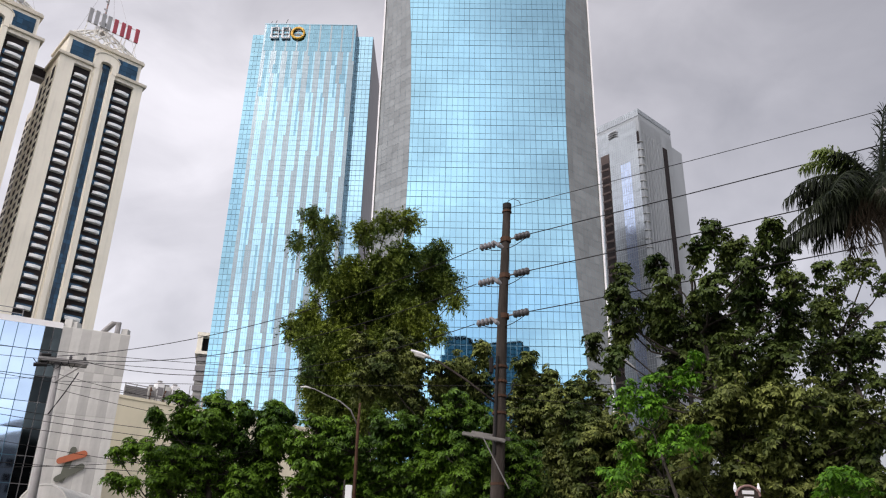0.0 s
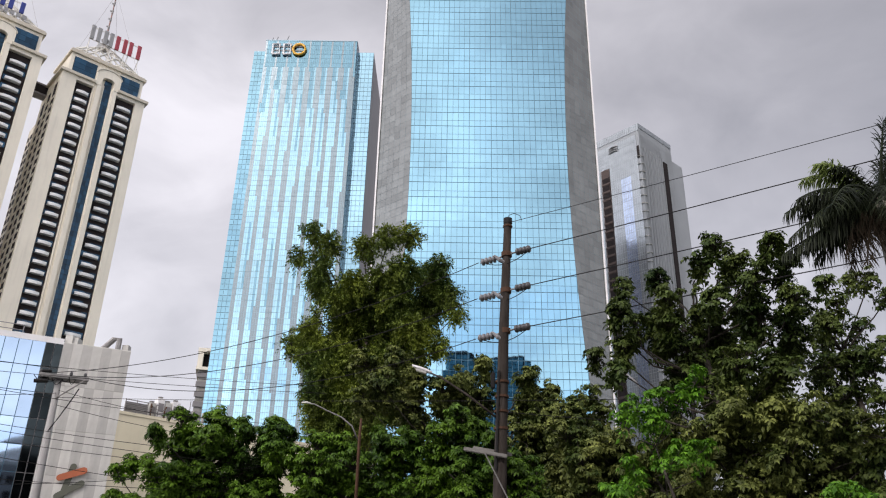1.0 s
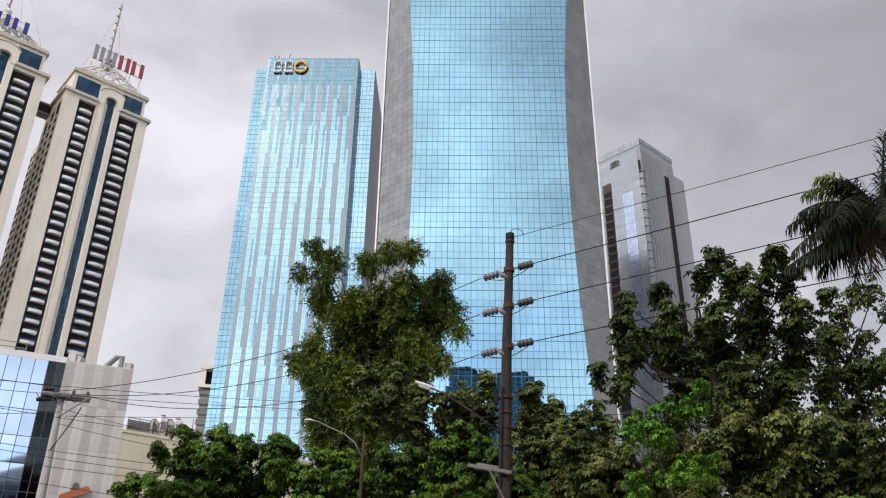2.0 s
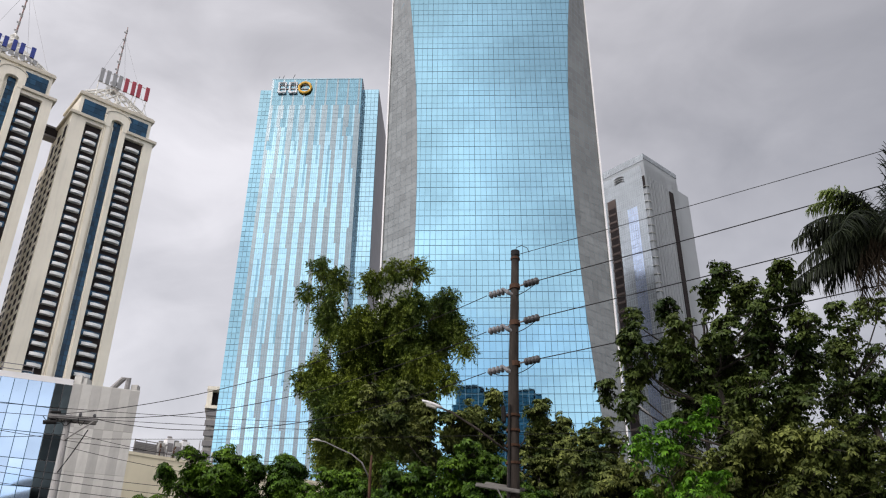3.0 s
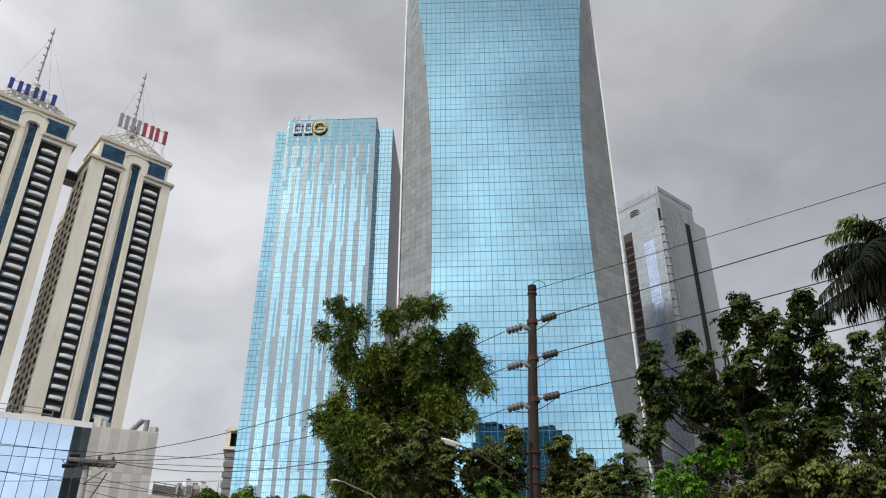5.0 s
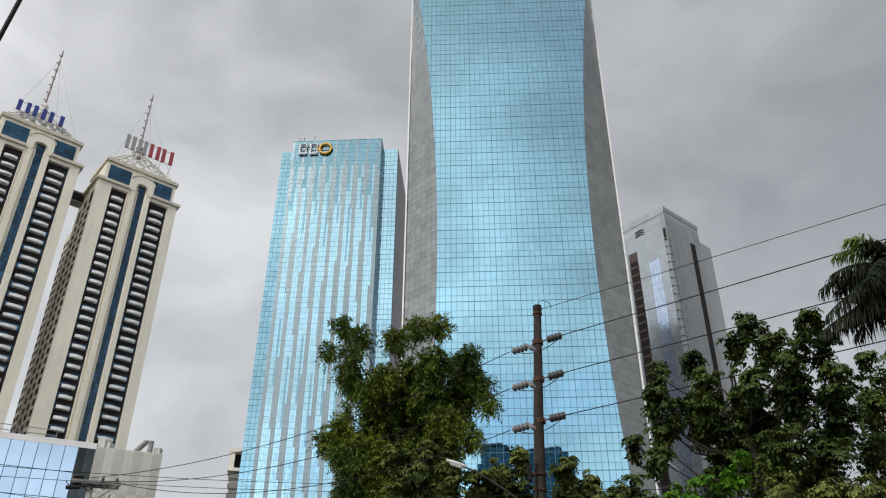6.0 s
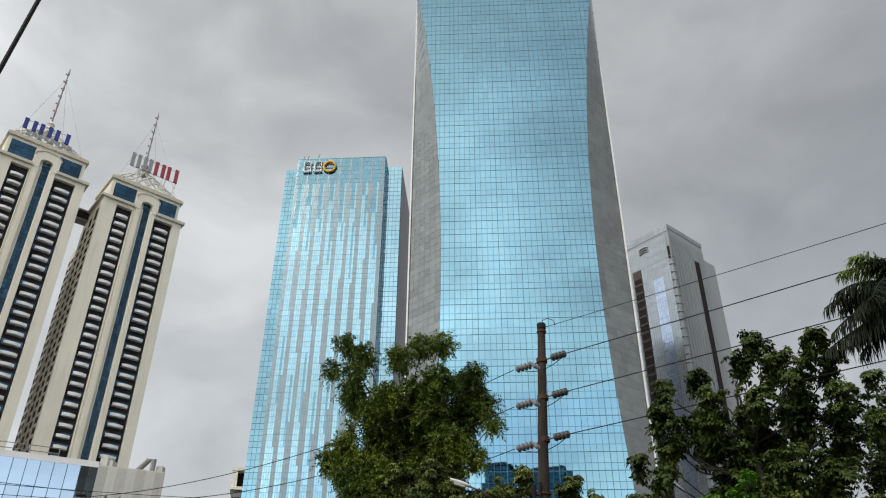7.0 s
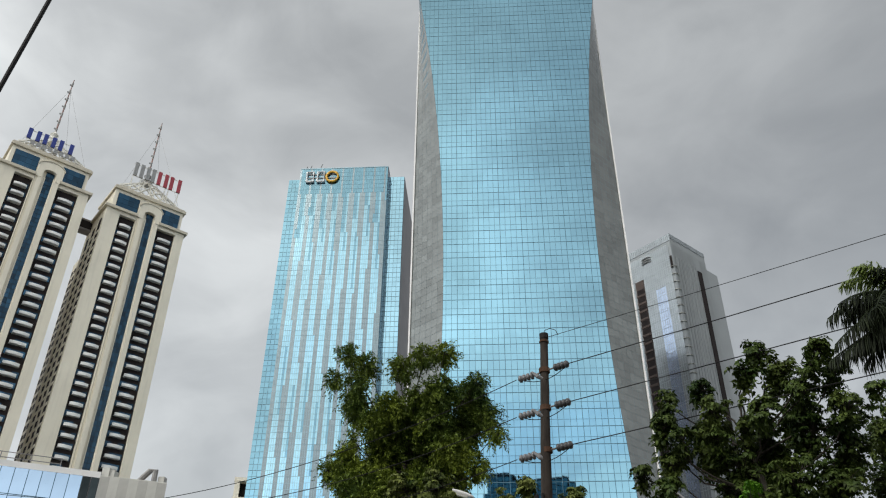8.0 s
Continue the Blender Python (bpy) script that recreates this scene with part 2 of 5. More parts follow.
M = {
    "ground": material("ground_paving", (0.095, 0.092, 0.088), 0.9, vary=0.25, scale=0.3, bump=0.4),
    "blue_glass": material("blue_mirror_glass", (0.232, 0.425, 0.532), 0.02, metal=1.0, vary=0.06, scale=0.05, island=0.025, obj=0.02, bump=0.02, bump_scale=0.8),
    "sky_glass": material("pale_blue_mirror_glass", (0.262, 0.445, 0.545), 0.03, metal=1.0, vary=0.08, scale=0.03, island=0.05, obj=0.05, bump=0.02, bump_scale=0.8),
    "sky_glass_deep": material("teal_mirror_glass", (0.168, 0.32, 0.41), 0.03, metal=1.0, vary=0.08, scale=0.03, island=0.08, obj=0.06, bump=0.02, bump_scale=0.8),
    "grey_panel": material("grey_glazed_panel", (0.22, 0.235, 0.23), 0.22, metal=0.4, vary=0.12, scale=0.12, island=0.15),
    "frit": material("grey_spandrel_glass", (0.205, 0.262, 0.292), 0.25, metal=0.5, vary=0.06, scale=0.06, island=0.05, obj=0.05),
    "mullion": material("dark_blue_mullion", (0.085, 0.18, 0.235), 0.35, metal=0.5, vary=0.1, scale=0.3),
    "mullion_pale": material("weathered_aluminium_mullion", (0.17, 0.26, 0.31), 0.4, metal=0.5, vary=0.1, scale=0.3),
    "dark_side": material("dark_blue_side_glass", (0.008, 0.075, 0.19), 0.2, metal=0.0, spec=0.2, vary=0.1, scale=0.1, island=0.15),
    "side_panel": material("taupe_grey_cladding", (0.40, 0.375, 0.385), 0.55, vary=0.06, scale=0.05, island=0.05),
    "white_metal": material("white_painted_metal", (0.78, 0.77, 0.76), 0.4, vary=0.05, scale=0.5),
    "cream": material("cream_painted_concrete", (0.84, 0.785, 0.66), 0.8, vary=0.05, scale=0.08, stain=0.12, bump=0.1),
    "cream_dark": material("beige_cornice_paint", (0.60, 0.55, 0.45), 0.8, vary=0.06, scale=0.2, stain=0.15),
    "balcony_white": material("white_balcony_paint", (0.86, 0.86, 0.84), 0.7, vary=0.05, scale=0.5, obj=0.05),
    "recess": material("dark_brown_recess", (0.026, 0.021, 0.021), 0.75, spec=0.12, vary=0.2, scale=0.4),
    "tower_glass": material("dark_blue_window_glass", (0.020, 0.066, 0.118), 0.08, metal=0.5, vary=0.2, scale=0.12, island=0.45, obj=0.4),
    "steel_white": material("white_lattice_steel", (0.74, 0.72, 0.66), 0.5, vary=0.1, scale=1.0),
    "steel_grey": material("grey_sign_metal", (0.30, 0.30, 0.30), 0.5, vary=0.1, scale=1.0),
    "sign_red": material("red_sign_face", (0.36, 0.05, 0.07), 0.45, vary=0.08, scale=0.5),
    "sign_blue": material("deep_blue_sign_face", (0.02, 0.04, 0.24), 0.45, vary=0.08, scale=0.5),
    "sign_white": material("white_sign_face", (0.85, 0.85, 0.85), 0.4, vary=0.03, scale=0.5),
    "sign_gold": material("golden_sign_face", (0.75, 0.42, 0.05), 0.4, vary=0.05, scale=0.5),
    "mast_red": material("red_mast_paint", (0.28, 0.17, 0.15), 0.6, vary=0.1, scale=1.0),
    "rt_glass": material("silver_grey_curtain_glass", (0.335, 0.365, 0.38), 0.14, metal=0.55, vary=0.05, scale=0.05, island=0.10),
    # lighter copy of the curtain glass, for the bright reflection on the left face
    "rt_bright": material("curtain_glass_bright_reflection", (0.37, 0.43, 0.53), 0.14, metal=0.85, vary=0.05, scale=0.05, island=0.08),
    "rt_side": material("grey_metal_cladding", (0.30, 0.32, 0.33), 0.45, metal=0.2, vary=0.05, scale=0.08, island=0.05),
    "rt_brown": material("brown_balcony_paint", (0.080, 0.056, 0.048), 0.75, vary=0.1, scale=0.2),
    "podium_glass": material("reflective_shopfront_glass", (0.34, 0.455, 0.60), 0.03, metal=1.0, vary=0.05, scale=0.1, obj=0.12, bump=0.05, bump_scale=0.35),
    # near-black tone stands in for a dark building mirrored in the return panes
    "podium_dark": material("glass_darkened_as_reflection", (0.022, 0.028, 0.030), 0.05, metal=1.0, vary=0.3, scale=0.4, obj=0.6),
    "panel_light": material("pale_grey_wall_panel", (0.56, 0.55, 0.51), 0.65, vary=0.10, scale=0.5, obj=0.06, stain=0.3),
    "panel_mid": material("mid_grey_wall_panel", (0.45, 0.44, 0.41), 0.65, vary=0.10, scale=0.5, obj=0.06, stain=0.3),
    "yellow_wall": material("pale_yellow_wall_paint", (0.70, 0.64, 0.47), 0.8, vary=0.05, scale=0.2, stain=0.15),
    "concrete": material("weathered_concrete", (0.30, 0.29, 0.27), 0.85, vary=0.15, scale=0.8, stain=0.3, bump=0.3),
    "louvre": material("grey_louvre_metal", (0.20, 0.19, 0.19), 0.6, vary=0.1, scale=0.3),
    "orange": material("orange_relief_paint", (0.40, 0.11, 0.045), 0.6, vary=0.1, scale=0.5),
    "olive": material("grey_olive_relief_paint", (0.095, 0.10, 0.075), 0.7, vary=0.1, scale=0.5),
    "pole": material("weathered_brown_pole_wood", (0.054, 0.045, 0.039), 0.9, spec=0.12, vary=0.4, scale=2.0, stain=0.4, stretch=(3, 3, 0.5), bump=0.5, bump_scale=14),
    "rust": material("rusty_brown_steel", (0.085, 0.045, 0.028), 0.8, spec=0.2, vary=0.3, scale=3.0, stain=0.3),
    "pole_grey": material("grey_concrete_pole", (0.36, 0.35, 0.34), 0.8, vary=0.15, scale=1.5, stain=0.2, bump=0.3),
    "galv": material("galvanised_steel", (0.27, 0.26, 0.25), 0.5, metal=0.4, vary=0.15, scale=3.0),
    "timber": material("bleached_timber", (0.20, 0.19, 0.175), 0.85, vary=0.2, scale=3.0, stretch=(0.5, 4, 4)),
    "porcelain": material("grey_brown_porcelain", (0.085, 0.083, 0.086), 0.3, vary=0.1, scale=5.0),
    "porcelain_pale": material("pale_grey_porcelain", (0.19, 0.185, 0.19), 0.35, vary=0.1, scale=5.0),
    "cable": material("black_cable_rubber", (0.02, 0.019, 0.019), 0.7, spec=0.2, vary=0.1, scale=4.0),
    "lamp_glass": material("milky_lamp_cover", (0.75, 0.74, 0.68), 0.35, vary=0.05, scale=4.0),
    "bark": material("grey_brown_bark", (0.06, 0.05, 0.04), 0.9, vary=0.3, scale=3.0, stretch=(2, 2, 0.5), bump=0.6, bump_scale=12),
    "bark_pale": material("pale_grey_bark", (0.30, 0.27, 0.23), 0.9, vary=0.2, scale=3.0, stretch=(2, 2, 0.5), bump=0.4, bump_scale=12),
    "leaf_olive": material("olive_green_leaf", (0.040, 0.085, 0.020), 0.5, spec=0.2, vary=0.2, scale=0.5, island=0.4, leaf=0.15, tint2=(0.185, 0.230, 0.030), patch=0.45),
    "leaf_dark": material("dark_green_leaf", (0.024, 0.062, 0.010), 0.45, spec=0.18, vary=0.2, scale=0.6, island=0.35, leaf=0.12, tint2=(0.125, 0.235, 0.018), patch=0.7),
    "leaf_dusty": material("dusty_green_leaf", (0.024, 0.050, 0.010), 0.5, spec=0.15, vary=0.2, scale=0.6, island=0.35, leaf=0.1, tint2=(0.200, 0.225, 0.060), patch=0.9),
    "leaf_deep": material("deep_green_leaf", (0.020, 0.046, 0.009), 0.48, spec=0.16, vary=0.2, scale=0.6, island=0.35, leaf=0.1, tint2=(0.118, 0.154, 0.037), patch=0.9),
    "leaf_bright": material("fresh_bright_green_leaf", (0.055, 0.165, 0.010), 0.5, spec=0.2, vary=0.2, scale=0.8, island=0.35, leaf=0.2, tint2=(0.115, 0.260, 0.018)),
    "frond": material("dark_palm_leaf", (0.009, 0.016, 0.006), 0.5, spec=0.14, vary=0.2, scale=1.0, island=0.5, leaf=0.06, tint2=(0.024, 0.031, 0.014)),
    "frond_new": material("yellow_green_palm_leaf", (0.22, 0.29, 0.075), 0.45, vary=0.2, scale=1.0, island=0.4, leaf=0.3),
    "frond_dry": material("dry_brown_palm_leaf", (0.045, 0.034, 0.022), 0.8, spec=0.1, vary=0.2, scale=1.0, island=0.35, leaf=0.15),
    "far_blue": material("deep_blue_facade_glass", (0.13, 0.34, 0.48), 0.2, metal=0.1, vary=0.3, scale=0.05, island=0.35),
}


# ------------------------------------------------------------------ mesh tools
class Geo:
    def __init__(self):
        self.v, self.f = [], []

    def quad(self, a, b, c, d):
        n = len(self.v)
        self.v += [a, b, c, d]
        self.f.append((n, n + 1, n + 2, n + 3))
        return self

    def box(self, x0, x1, y0, y1, z0, z1, m=None):
        n = len(self.v)
        vs = [(x, y, z) for z in (z0, z1) for y in (y0, y1) for x in (x0, x1)]
        if m is not None:
            vs = [tuple(m @ Vector(p)) for p in vs]
        self.v += vs
        self.f += [tuple(n + i for i in q) for q in ((0, 2, 3, 1), (4, 5, 7, 6), (0, 1, 5, 4), (2, 6, 7, 3), (0, 4, 6, 2), (1, 3, 7, 5))]
        return self

    def rings(self, rings, close=True):
        """Skin between rings of points; caps at both ends."""
        k = len(rings[0])
        n = len(self.v)
        for r in rings:
            self.v += [tuple(p) for p in r]
        for i in range(len(rings) - 1):
            for j in range(k):
                a, b = n + i * k + j, n + i * k + (j + 1) % k
                self.f.append((a, b, b + k, a + k))
        if close:
            self.f.append(tuple(n + j for j in reversed(range(k))))
            self.f.append(tuple(n + (len(rings) - 1) * k + j for j in range(k)))
        return self

    def tube(self, pts, radii, sides=8):
        pts = [Vector(p) for p in pts]
        if not hasattr(radii, "__len__"):
            radii = [radii] * len(pts)
        out = []
        for i, p in enumerate(pts):
            d = (pts[min(i + 1, len(pts) - 1)] - pts[max(i - 1, 0)]).normalized()
            a = d.cross(Vector((0, 0, 1)) if abs(d.z) < 0.9 else Vector((0, 1, 0))).normalized()
            b = d.cross(a)
            out.append([p + (a * math.cos(t) + b * math.sin(t)) * radii[i] for t in (2 * math.pi * s / sides for s in range(sides))])
        return self.rings(out)

    def lathe(self, profile, m=None, sides=12):
        out = []
        for r, z in profile:
            ring = [Vector((r * math.cos(2 * math.pi * s / sides), r * math.sin(2 * math.pi * s / sides), z)) for s in range(sides)]
            out.append([m @ p if m is not None else p for p in ring])
        return self.rings(out)

    def mesh(self, name, mat, smooth=False):
        me = bpy.data.meshes.new(name)
        me.from_pydata(self.v, [], self.f)
        me.materials.append(mat)
        if smooth:
            me.polygons.foreach_set("use_smooth", [True] * len(me.polygons))
        me.update()
        return me


def thing(name, label, category, at=(0, 0, 0), turn=0.0, group="", kind=""):
    ob = new(name)
    ob.matrix_basis = pose(*at, 0, 0, turn)
    return tagged(ob, label, category, group, kind)


def part(name, geo, mat, parent, label="", smooth=False, kind="", at=None):
    ob = new(name, geo.mesh(name, mat, smooth) if isinstance(geo, Geo) else geo)
    ob.parent = parent
    if at is not None:
        ob.matrix_basis = at
    return tagged(ob, label, kind=kind)


def bevelled(x0, x1, y0, y1, z0, z1, bevel, name, mat):
    """A box with rounded edges, as a mesh."""
    bm = bmesh.new()
    bmesh.ops.create_cube(bm, size=1)
    for v in bm.verts:
        v.co = Vector((x0 + (v.co.x + .5) * (x1 - x0), y0 + (v.co.y + .5) * (y1 - y0), z0 + (v.co.z + .5) * (z1 - z0)))
    bmesh.ops.bevel(bm, geom=bm.edges[:], offset=bevel, segments=2, affect='EDGES')
    me = bpy.data.meshes.new(name)
    bm.to_mesh(me)
    bm.free()
    me.materials.append(mat)
    return me


# ------------------------------------------------------------------ ground
ground = new("ground", Geo().quad((-2500, -2500, 0), (2500, -2500, 0), (2500, 2500, 0), (-2500, 2500, 0)).mesh("ground", M["ground"]))
tagged(ground, "flat grey paved city ground", "ground", kind="structure")


# ------------------------------------------------------------------ waisted glass tower
def waisted_tower():
    rnd = random.Random(3)
    y0, zt, floor = 175.0, 224.0, 4.2
    tower = thing("waisted_office_tower", "tall blue mirror-glass office tower with waisted front and grey chamfered corners", "skyscraper", (9.3, y0, 0))

    def half(z):
        return min(20.05 + 0.00072 * (z - 107) ** 2, 29.2)

    ho, back = 29.2, 8.0
    core = Geo()
    zs = [i * floor for i in range(int(zt / floor) + 1)] + [zt]
    core.rings([[(-half(z), 0.07, z), (half(z), 0.07, z), (ho - 0.15, back, z), (ho - 0.15, 55, z), (-ho + 0.15, 55, z), (-ho + 0.15, back, z)] for z in zs])
    part("core_wall", core, M["mullion"], tower, "dark blue mullion wall behind the panes")
    panes, fine = Geo(), []
    mod = 1.43
    ncol = int(2 * ho / mod) + 1
    rows = []
    for k in range(int(zt / floor)):
        b = k * floor
        rows += [(b + 0.10, b + 1.68), (b + 1.76, b + floor - 0.08)]
    for za, zb in rows:
        for c in range(ncol):
            # every fourth upright is a deeper joint
            ga, gb = (0.07 if c % 4 == 1 else 0.04), (0.07 if c % 4 == 0 else 0.04)
            xa, xb = -ncol * mod / 2 + c * mod + ga, -ncol * mod / 2 + (c + 1) * mod - gb
            la, lb = half(za) - 0.04, half(zb) - 0.04
            if xa > min(la, lb) or xb < -min(la, lb):
                continue
            q = [max(-la, min(la, xa)), max(-la, min(la, xb)), max(-lb, min(lb, xb)), max(-lb, min(lb, xa))]
            if q[1] - q[0] < 0.1 or q[2] - q[3] < 0.1:
                continue
            whole = q[0] == q[3] and q[1] == q[2]
            t = [rnd.gauss(0, 0.0009) for _ in range(2)]
            if whole and 42 < za < 63 and -8 < xa < 24 and len(fine) < 290:
                fine.append((xa, xb, za, zb, t))
                continue
            w, h = (xb - xa), (zb - za)
            e = [(-t[0] * w - t[1] * h), (t[0] * w - t[1] * h), (t[0] * w + t[1] * h), (-t[0] * w + t[1] * h)]
            panes.quad((q[0], e[0], za), (q[1], e[1], za), (q[2], e[2], zb), (q[3], e[3], zb))
    glazing = part("glazing", panes, M["blue_glass"], tower, "blue mirror-glass panes in dark joints", kind="stuff")
    shared = {}
    for xa, xb, za, zb, t in fine:
        key = round(zb - za, 2), round(xb - xa, 2)
        if key not in shared:
            w, h = xb - xa, zb - za
            shared[key] = Geo().box(-w / 2, w / 2, -0.02, 0.06, -h / 2, h / 2).mesh("pane", M["blue_glass"])
        part("pane", shared[key], None, glazing, at=Matrix.Translation(((xa + xb) / 2, 0, (za + zb) / 2)) @ Euler((t[1], 0, t[0])).to_matrix().to_4x4())
    for side, name in ((-1, "corner_facet"), (1, "corner_facet")):
        g = Geo()
        for k in range(int(zt / floor)):
            for za, zb in ((k * floor + 0.04, k * floor + 2.06), (k * floor + 2.12, k * floor + floor - 0.02)):
                n = 6
                for j in range(n):
                    f0, f1 = j / n + 0.002, (j + 1) / n - 0.002

                    def at(f, z):
                        return (side * (half(z) + (ho - half(z)) * f), back * f * 1.0, z)
                    q = [at(f0, za), at(f1, za), at(f1, zb), at(f0, zb)]
                    g.quad(*(q if side > 0 else q[::-1]))
        part(name, g, M["grey_panel"], tower, "grey glazed panels on the tapering corner facet", kind="stuff")
        part("edge_fin", Geo().box(side * ho - 0.2, side * ho + 0.2, back - 0.5, back + 0.6, 0, zt), M["white_metal"], tower, "white vertical edge fin")
    return tower


waisted_tower()


# ------------------------------------------------------------------ striped glass tower with roof sign
def pane_wall(parent, name, x0, x1, z0, z1, y, mod, row, mats, choose, rnd, gap=0.05, fine=None, label=""):
    geos = {k: Geo() for k in mats}
    row = (z1 - z0) / round((z1 - z0) / row)
    n = max(1, round((x1 - x0) / mod))
    mod = (x1 - x0) / n
    picked = []
    for r in range(round((z1 - z0) / row)):
        for c in range(n):
            k = choose(c, r)
            if k is None:
                continue
            xa, xb, za, zb = x0 + c * mod + gap, x0 + (c + 1) * mod - gap, z0 + r * row + gap * 1.4, z0 + (r + 1) * row - gap * 1.4
            t = [rnd.gauss(0, 0.0025) for _ in range(2)]
            if fine and fine(xa, za) and len(picked) < 290:
                picked.append((k, xa, xb, za, zb, t))
                continue
            w, h = xb - xa, zb - za
            geos[k].quad((xa, y - t[0] * w - t[1] * h, za), (xb, y + t[0] * w - t[1] * h, za), (xb, y + t[0] * w + t[1] * h, zb), (xa, y - t[0] * w + t[1] * h, zb))
    first = None
    for k, g in geos.items():
        if g.f:
            ob = part(name, g, M[k], parent, label, kind="stuff")
            first = first or ob
    shared = {}
    for k, xa, xb, za, zb, t in picked:
        if k not in shared:
            w, h = xb - xa, zb - za
            shared[k] = Geo().box(-w / 2, w / 2, -0.01, 0.06, -h / 2, h / 2).mesh("pane", M[k])
        part("pane", shared[k], None, first, at=Matrix.Translation(((xa + xb) / 2, y, (za + zb) / 2)) @ Euler((t[1], 0, t[0])).to_matrix().to_4x4())


def striped_tower():
    rnd = random.Random(5)
    top = 191.5
    t = thing("striped_office_tower", "pale blue mirror-glass office tower with staggered grey vertical stripes", "skyscraper", (-51.9, 232.4, 0))
    w, d = 16.6, 5.6
    part("main_wall", Geo().box(-w, w, 0.06, d, 0, top), M["mullion_pale"], t)
    part("wing_wall", Geo().box(-22.3, 22.2, d + 0.12, 50, 0, top - 0.3), M["mullion_pale"], t)
    part("parapet_cap", Geo().box(-w - 0.1, w + 0.1, -0.1, d, top, top + 0.35), M["mullion_pale"], t)

    def stripe(c, r):
        i, q = divmod(c + 1, 6)
        zone = (r + (0, 7, 3, 10, 5, 13, 2, 9, 6)[i % 9]) // 12
        wide = (zone + i) % 2
        # deeper glass in the upper rows paints the darker sky mirrored up there
        if r > 91:
            return "frit" if q == 1 else "sky_glass_deep"
        if r > 81 + (0, 5, 2, 6, 1, 4, 7, 3, 5)[i % 9]:
            return ("frit", "frit", "frit" if wide else "sky_glass_deep", "sky_glass_deep", "sky_glass_deep", "sky_glass")[q]
        if q in (1, 2) or (q == 0 and wide):
            return "frit"
        return "sky_glass_deep" if q == 5 and zone % 3 == 1 else "sky_glass"
    pane_wall(t, "glazing", -w, w, 0.3, top, 0.0, 0.664, 1.95, ("sky_glass", "sky_glass_deep", "frit"), stripe, rnd, gap=0.034, fine=lambda x, z: 50 < z < 60 and x < 14, label="mirror-glass panes with grey stripes")
    pane_wall(t, "wing_glazing", -22.3, -w - 0.05, 0.3, top - 0.4, d, 1.42, 1.95, ("sky_glass_deep",), lambda c, r: "sky_glass_deep", rnd, label="pale blue mirror panes")
    pane_wall(t, "wing_glazing", w + 0.05, 22.2, 0.3, top - 0.4, d, 1.39, 1.95, ("sky_glass",), lambda c, r: "sky_glass", rnd, label="pale blue mirror panes")
    g = Geo()
    for r in range(98):
        for c in range(3):
            g.quad((w + 0.06, 0.2 + c * 1.8, r * 1.95 + 0.1), (w + 0.06, 1.9 + c * 1.8, r * 1.95 + 0.1), (w + 0.06, 1.9 + c * 1.8, r * 1.95 + 1.85), (w + 0.06, 0.2 + c * 1.8, r * 1.95 + 1.85))
    part("return_glazing", g, M["dark_side"], t, "dark blue glass on the return wall", kind="stuff")
    g = Geo()
    for r in range(49):
        for c in range(11):
            g.quad((22.26, d + 0.3 + c * 4, r * 3.9 + 0.05), (22.26, d + 4.24 + c * 4, r * 3.9 + 0.05), (22.26, d + 4.24 + c * 4, r * 3.9 + 3.87), (22.26, d + 0.3 + c * 4, r * 3.9 + 3.87))
    part("side_cladding", g, M["side_panel"], t, "taupe grey cladding panels", kind="stuff")
    # roof gear
    for x, h in ((-13.5, 1.6), (-9.5, 2.2), (-15.2, 1.2)):
        part("roof_davit", Geo().tube([(x, 2, top), (x, 1.8, top + h), (x + 0.9, 0.4, top + h + 0.5)], 0.12), M["galv"], t)
    sign = thing("rooftop_sign", "white and golden block sign mounted on the glass tower", "sign", (-51.9, 232.4, 0))
    z0, z1 = 184.6, 190.0
    for xa, xb in ((-14.3, -10.8), (-10.3, -6.8)):
        frame_ring = [(xa + 0.5, z0 + 0.5), (xb - 0.5, z0 + 0.5), (xb - 0.5, z1 - 0.5), (xa + 0.5, z1 - 0.5), (xa + 0.5, z0 + 0.5)]
        part("sign_frame", Geo().tube([(x, -0.6, z) for x, z in frame_ring], 0.45, 8), M["sign_white"], sign, "white rounded frame")
    ring = Geo()
    pts = [(-4.2 + 2.2 * math.cos(a), -0.6, 187.3 + 2.3 * math.sin(a)) for a in (2 * math.pi * i / 24 for i in range(25))]
    ring.tube(pts, 0.48, 8)
    part("sign_ring", ring, M["sign_gold"], sign, "golden ring", smooth=True)
    part("sign_bracket", Geo().box(-14, -3, -0.3, 0.0, 186.9, 187.2).box(-14, -3, -0.3, 0.0, 188.6, 188.9), M["steel_grey"], sign)


striped_tower()


# ------------------------------------------------------------------ cream twin towers
TWIN_TURN = 42.7


def balcony_mesh(width):
    g = Geo()
    n = 8
    outer, inner = [], []
    for i in range(n + 1):
        f = i / n * 2 - 1
        bow = 0.42 * (1 - f * f)
        outer.append((f * width / 2, -bow - 0.35))
        inner.append((f * width / 2, -bow - 0.1))
    for z0, z1, inn in ((0, 1.0, inner), (0.0, 0.18, [(x, 0.9) for x, _ in outer])):
        ring0 = [(x, y, z0) for x, y in outer] + [(x, y, z0) for x, y in reversed(inn)]
        ring1 = [(x, y, z1) for x, y, _ in ring0]
        g.rings([ring0, ring1])
    return g.mesh("balcony", M["balcony_white"])


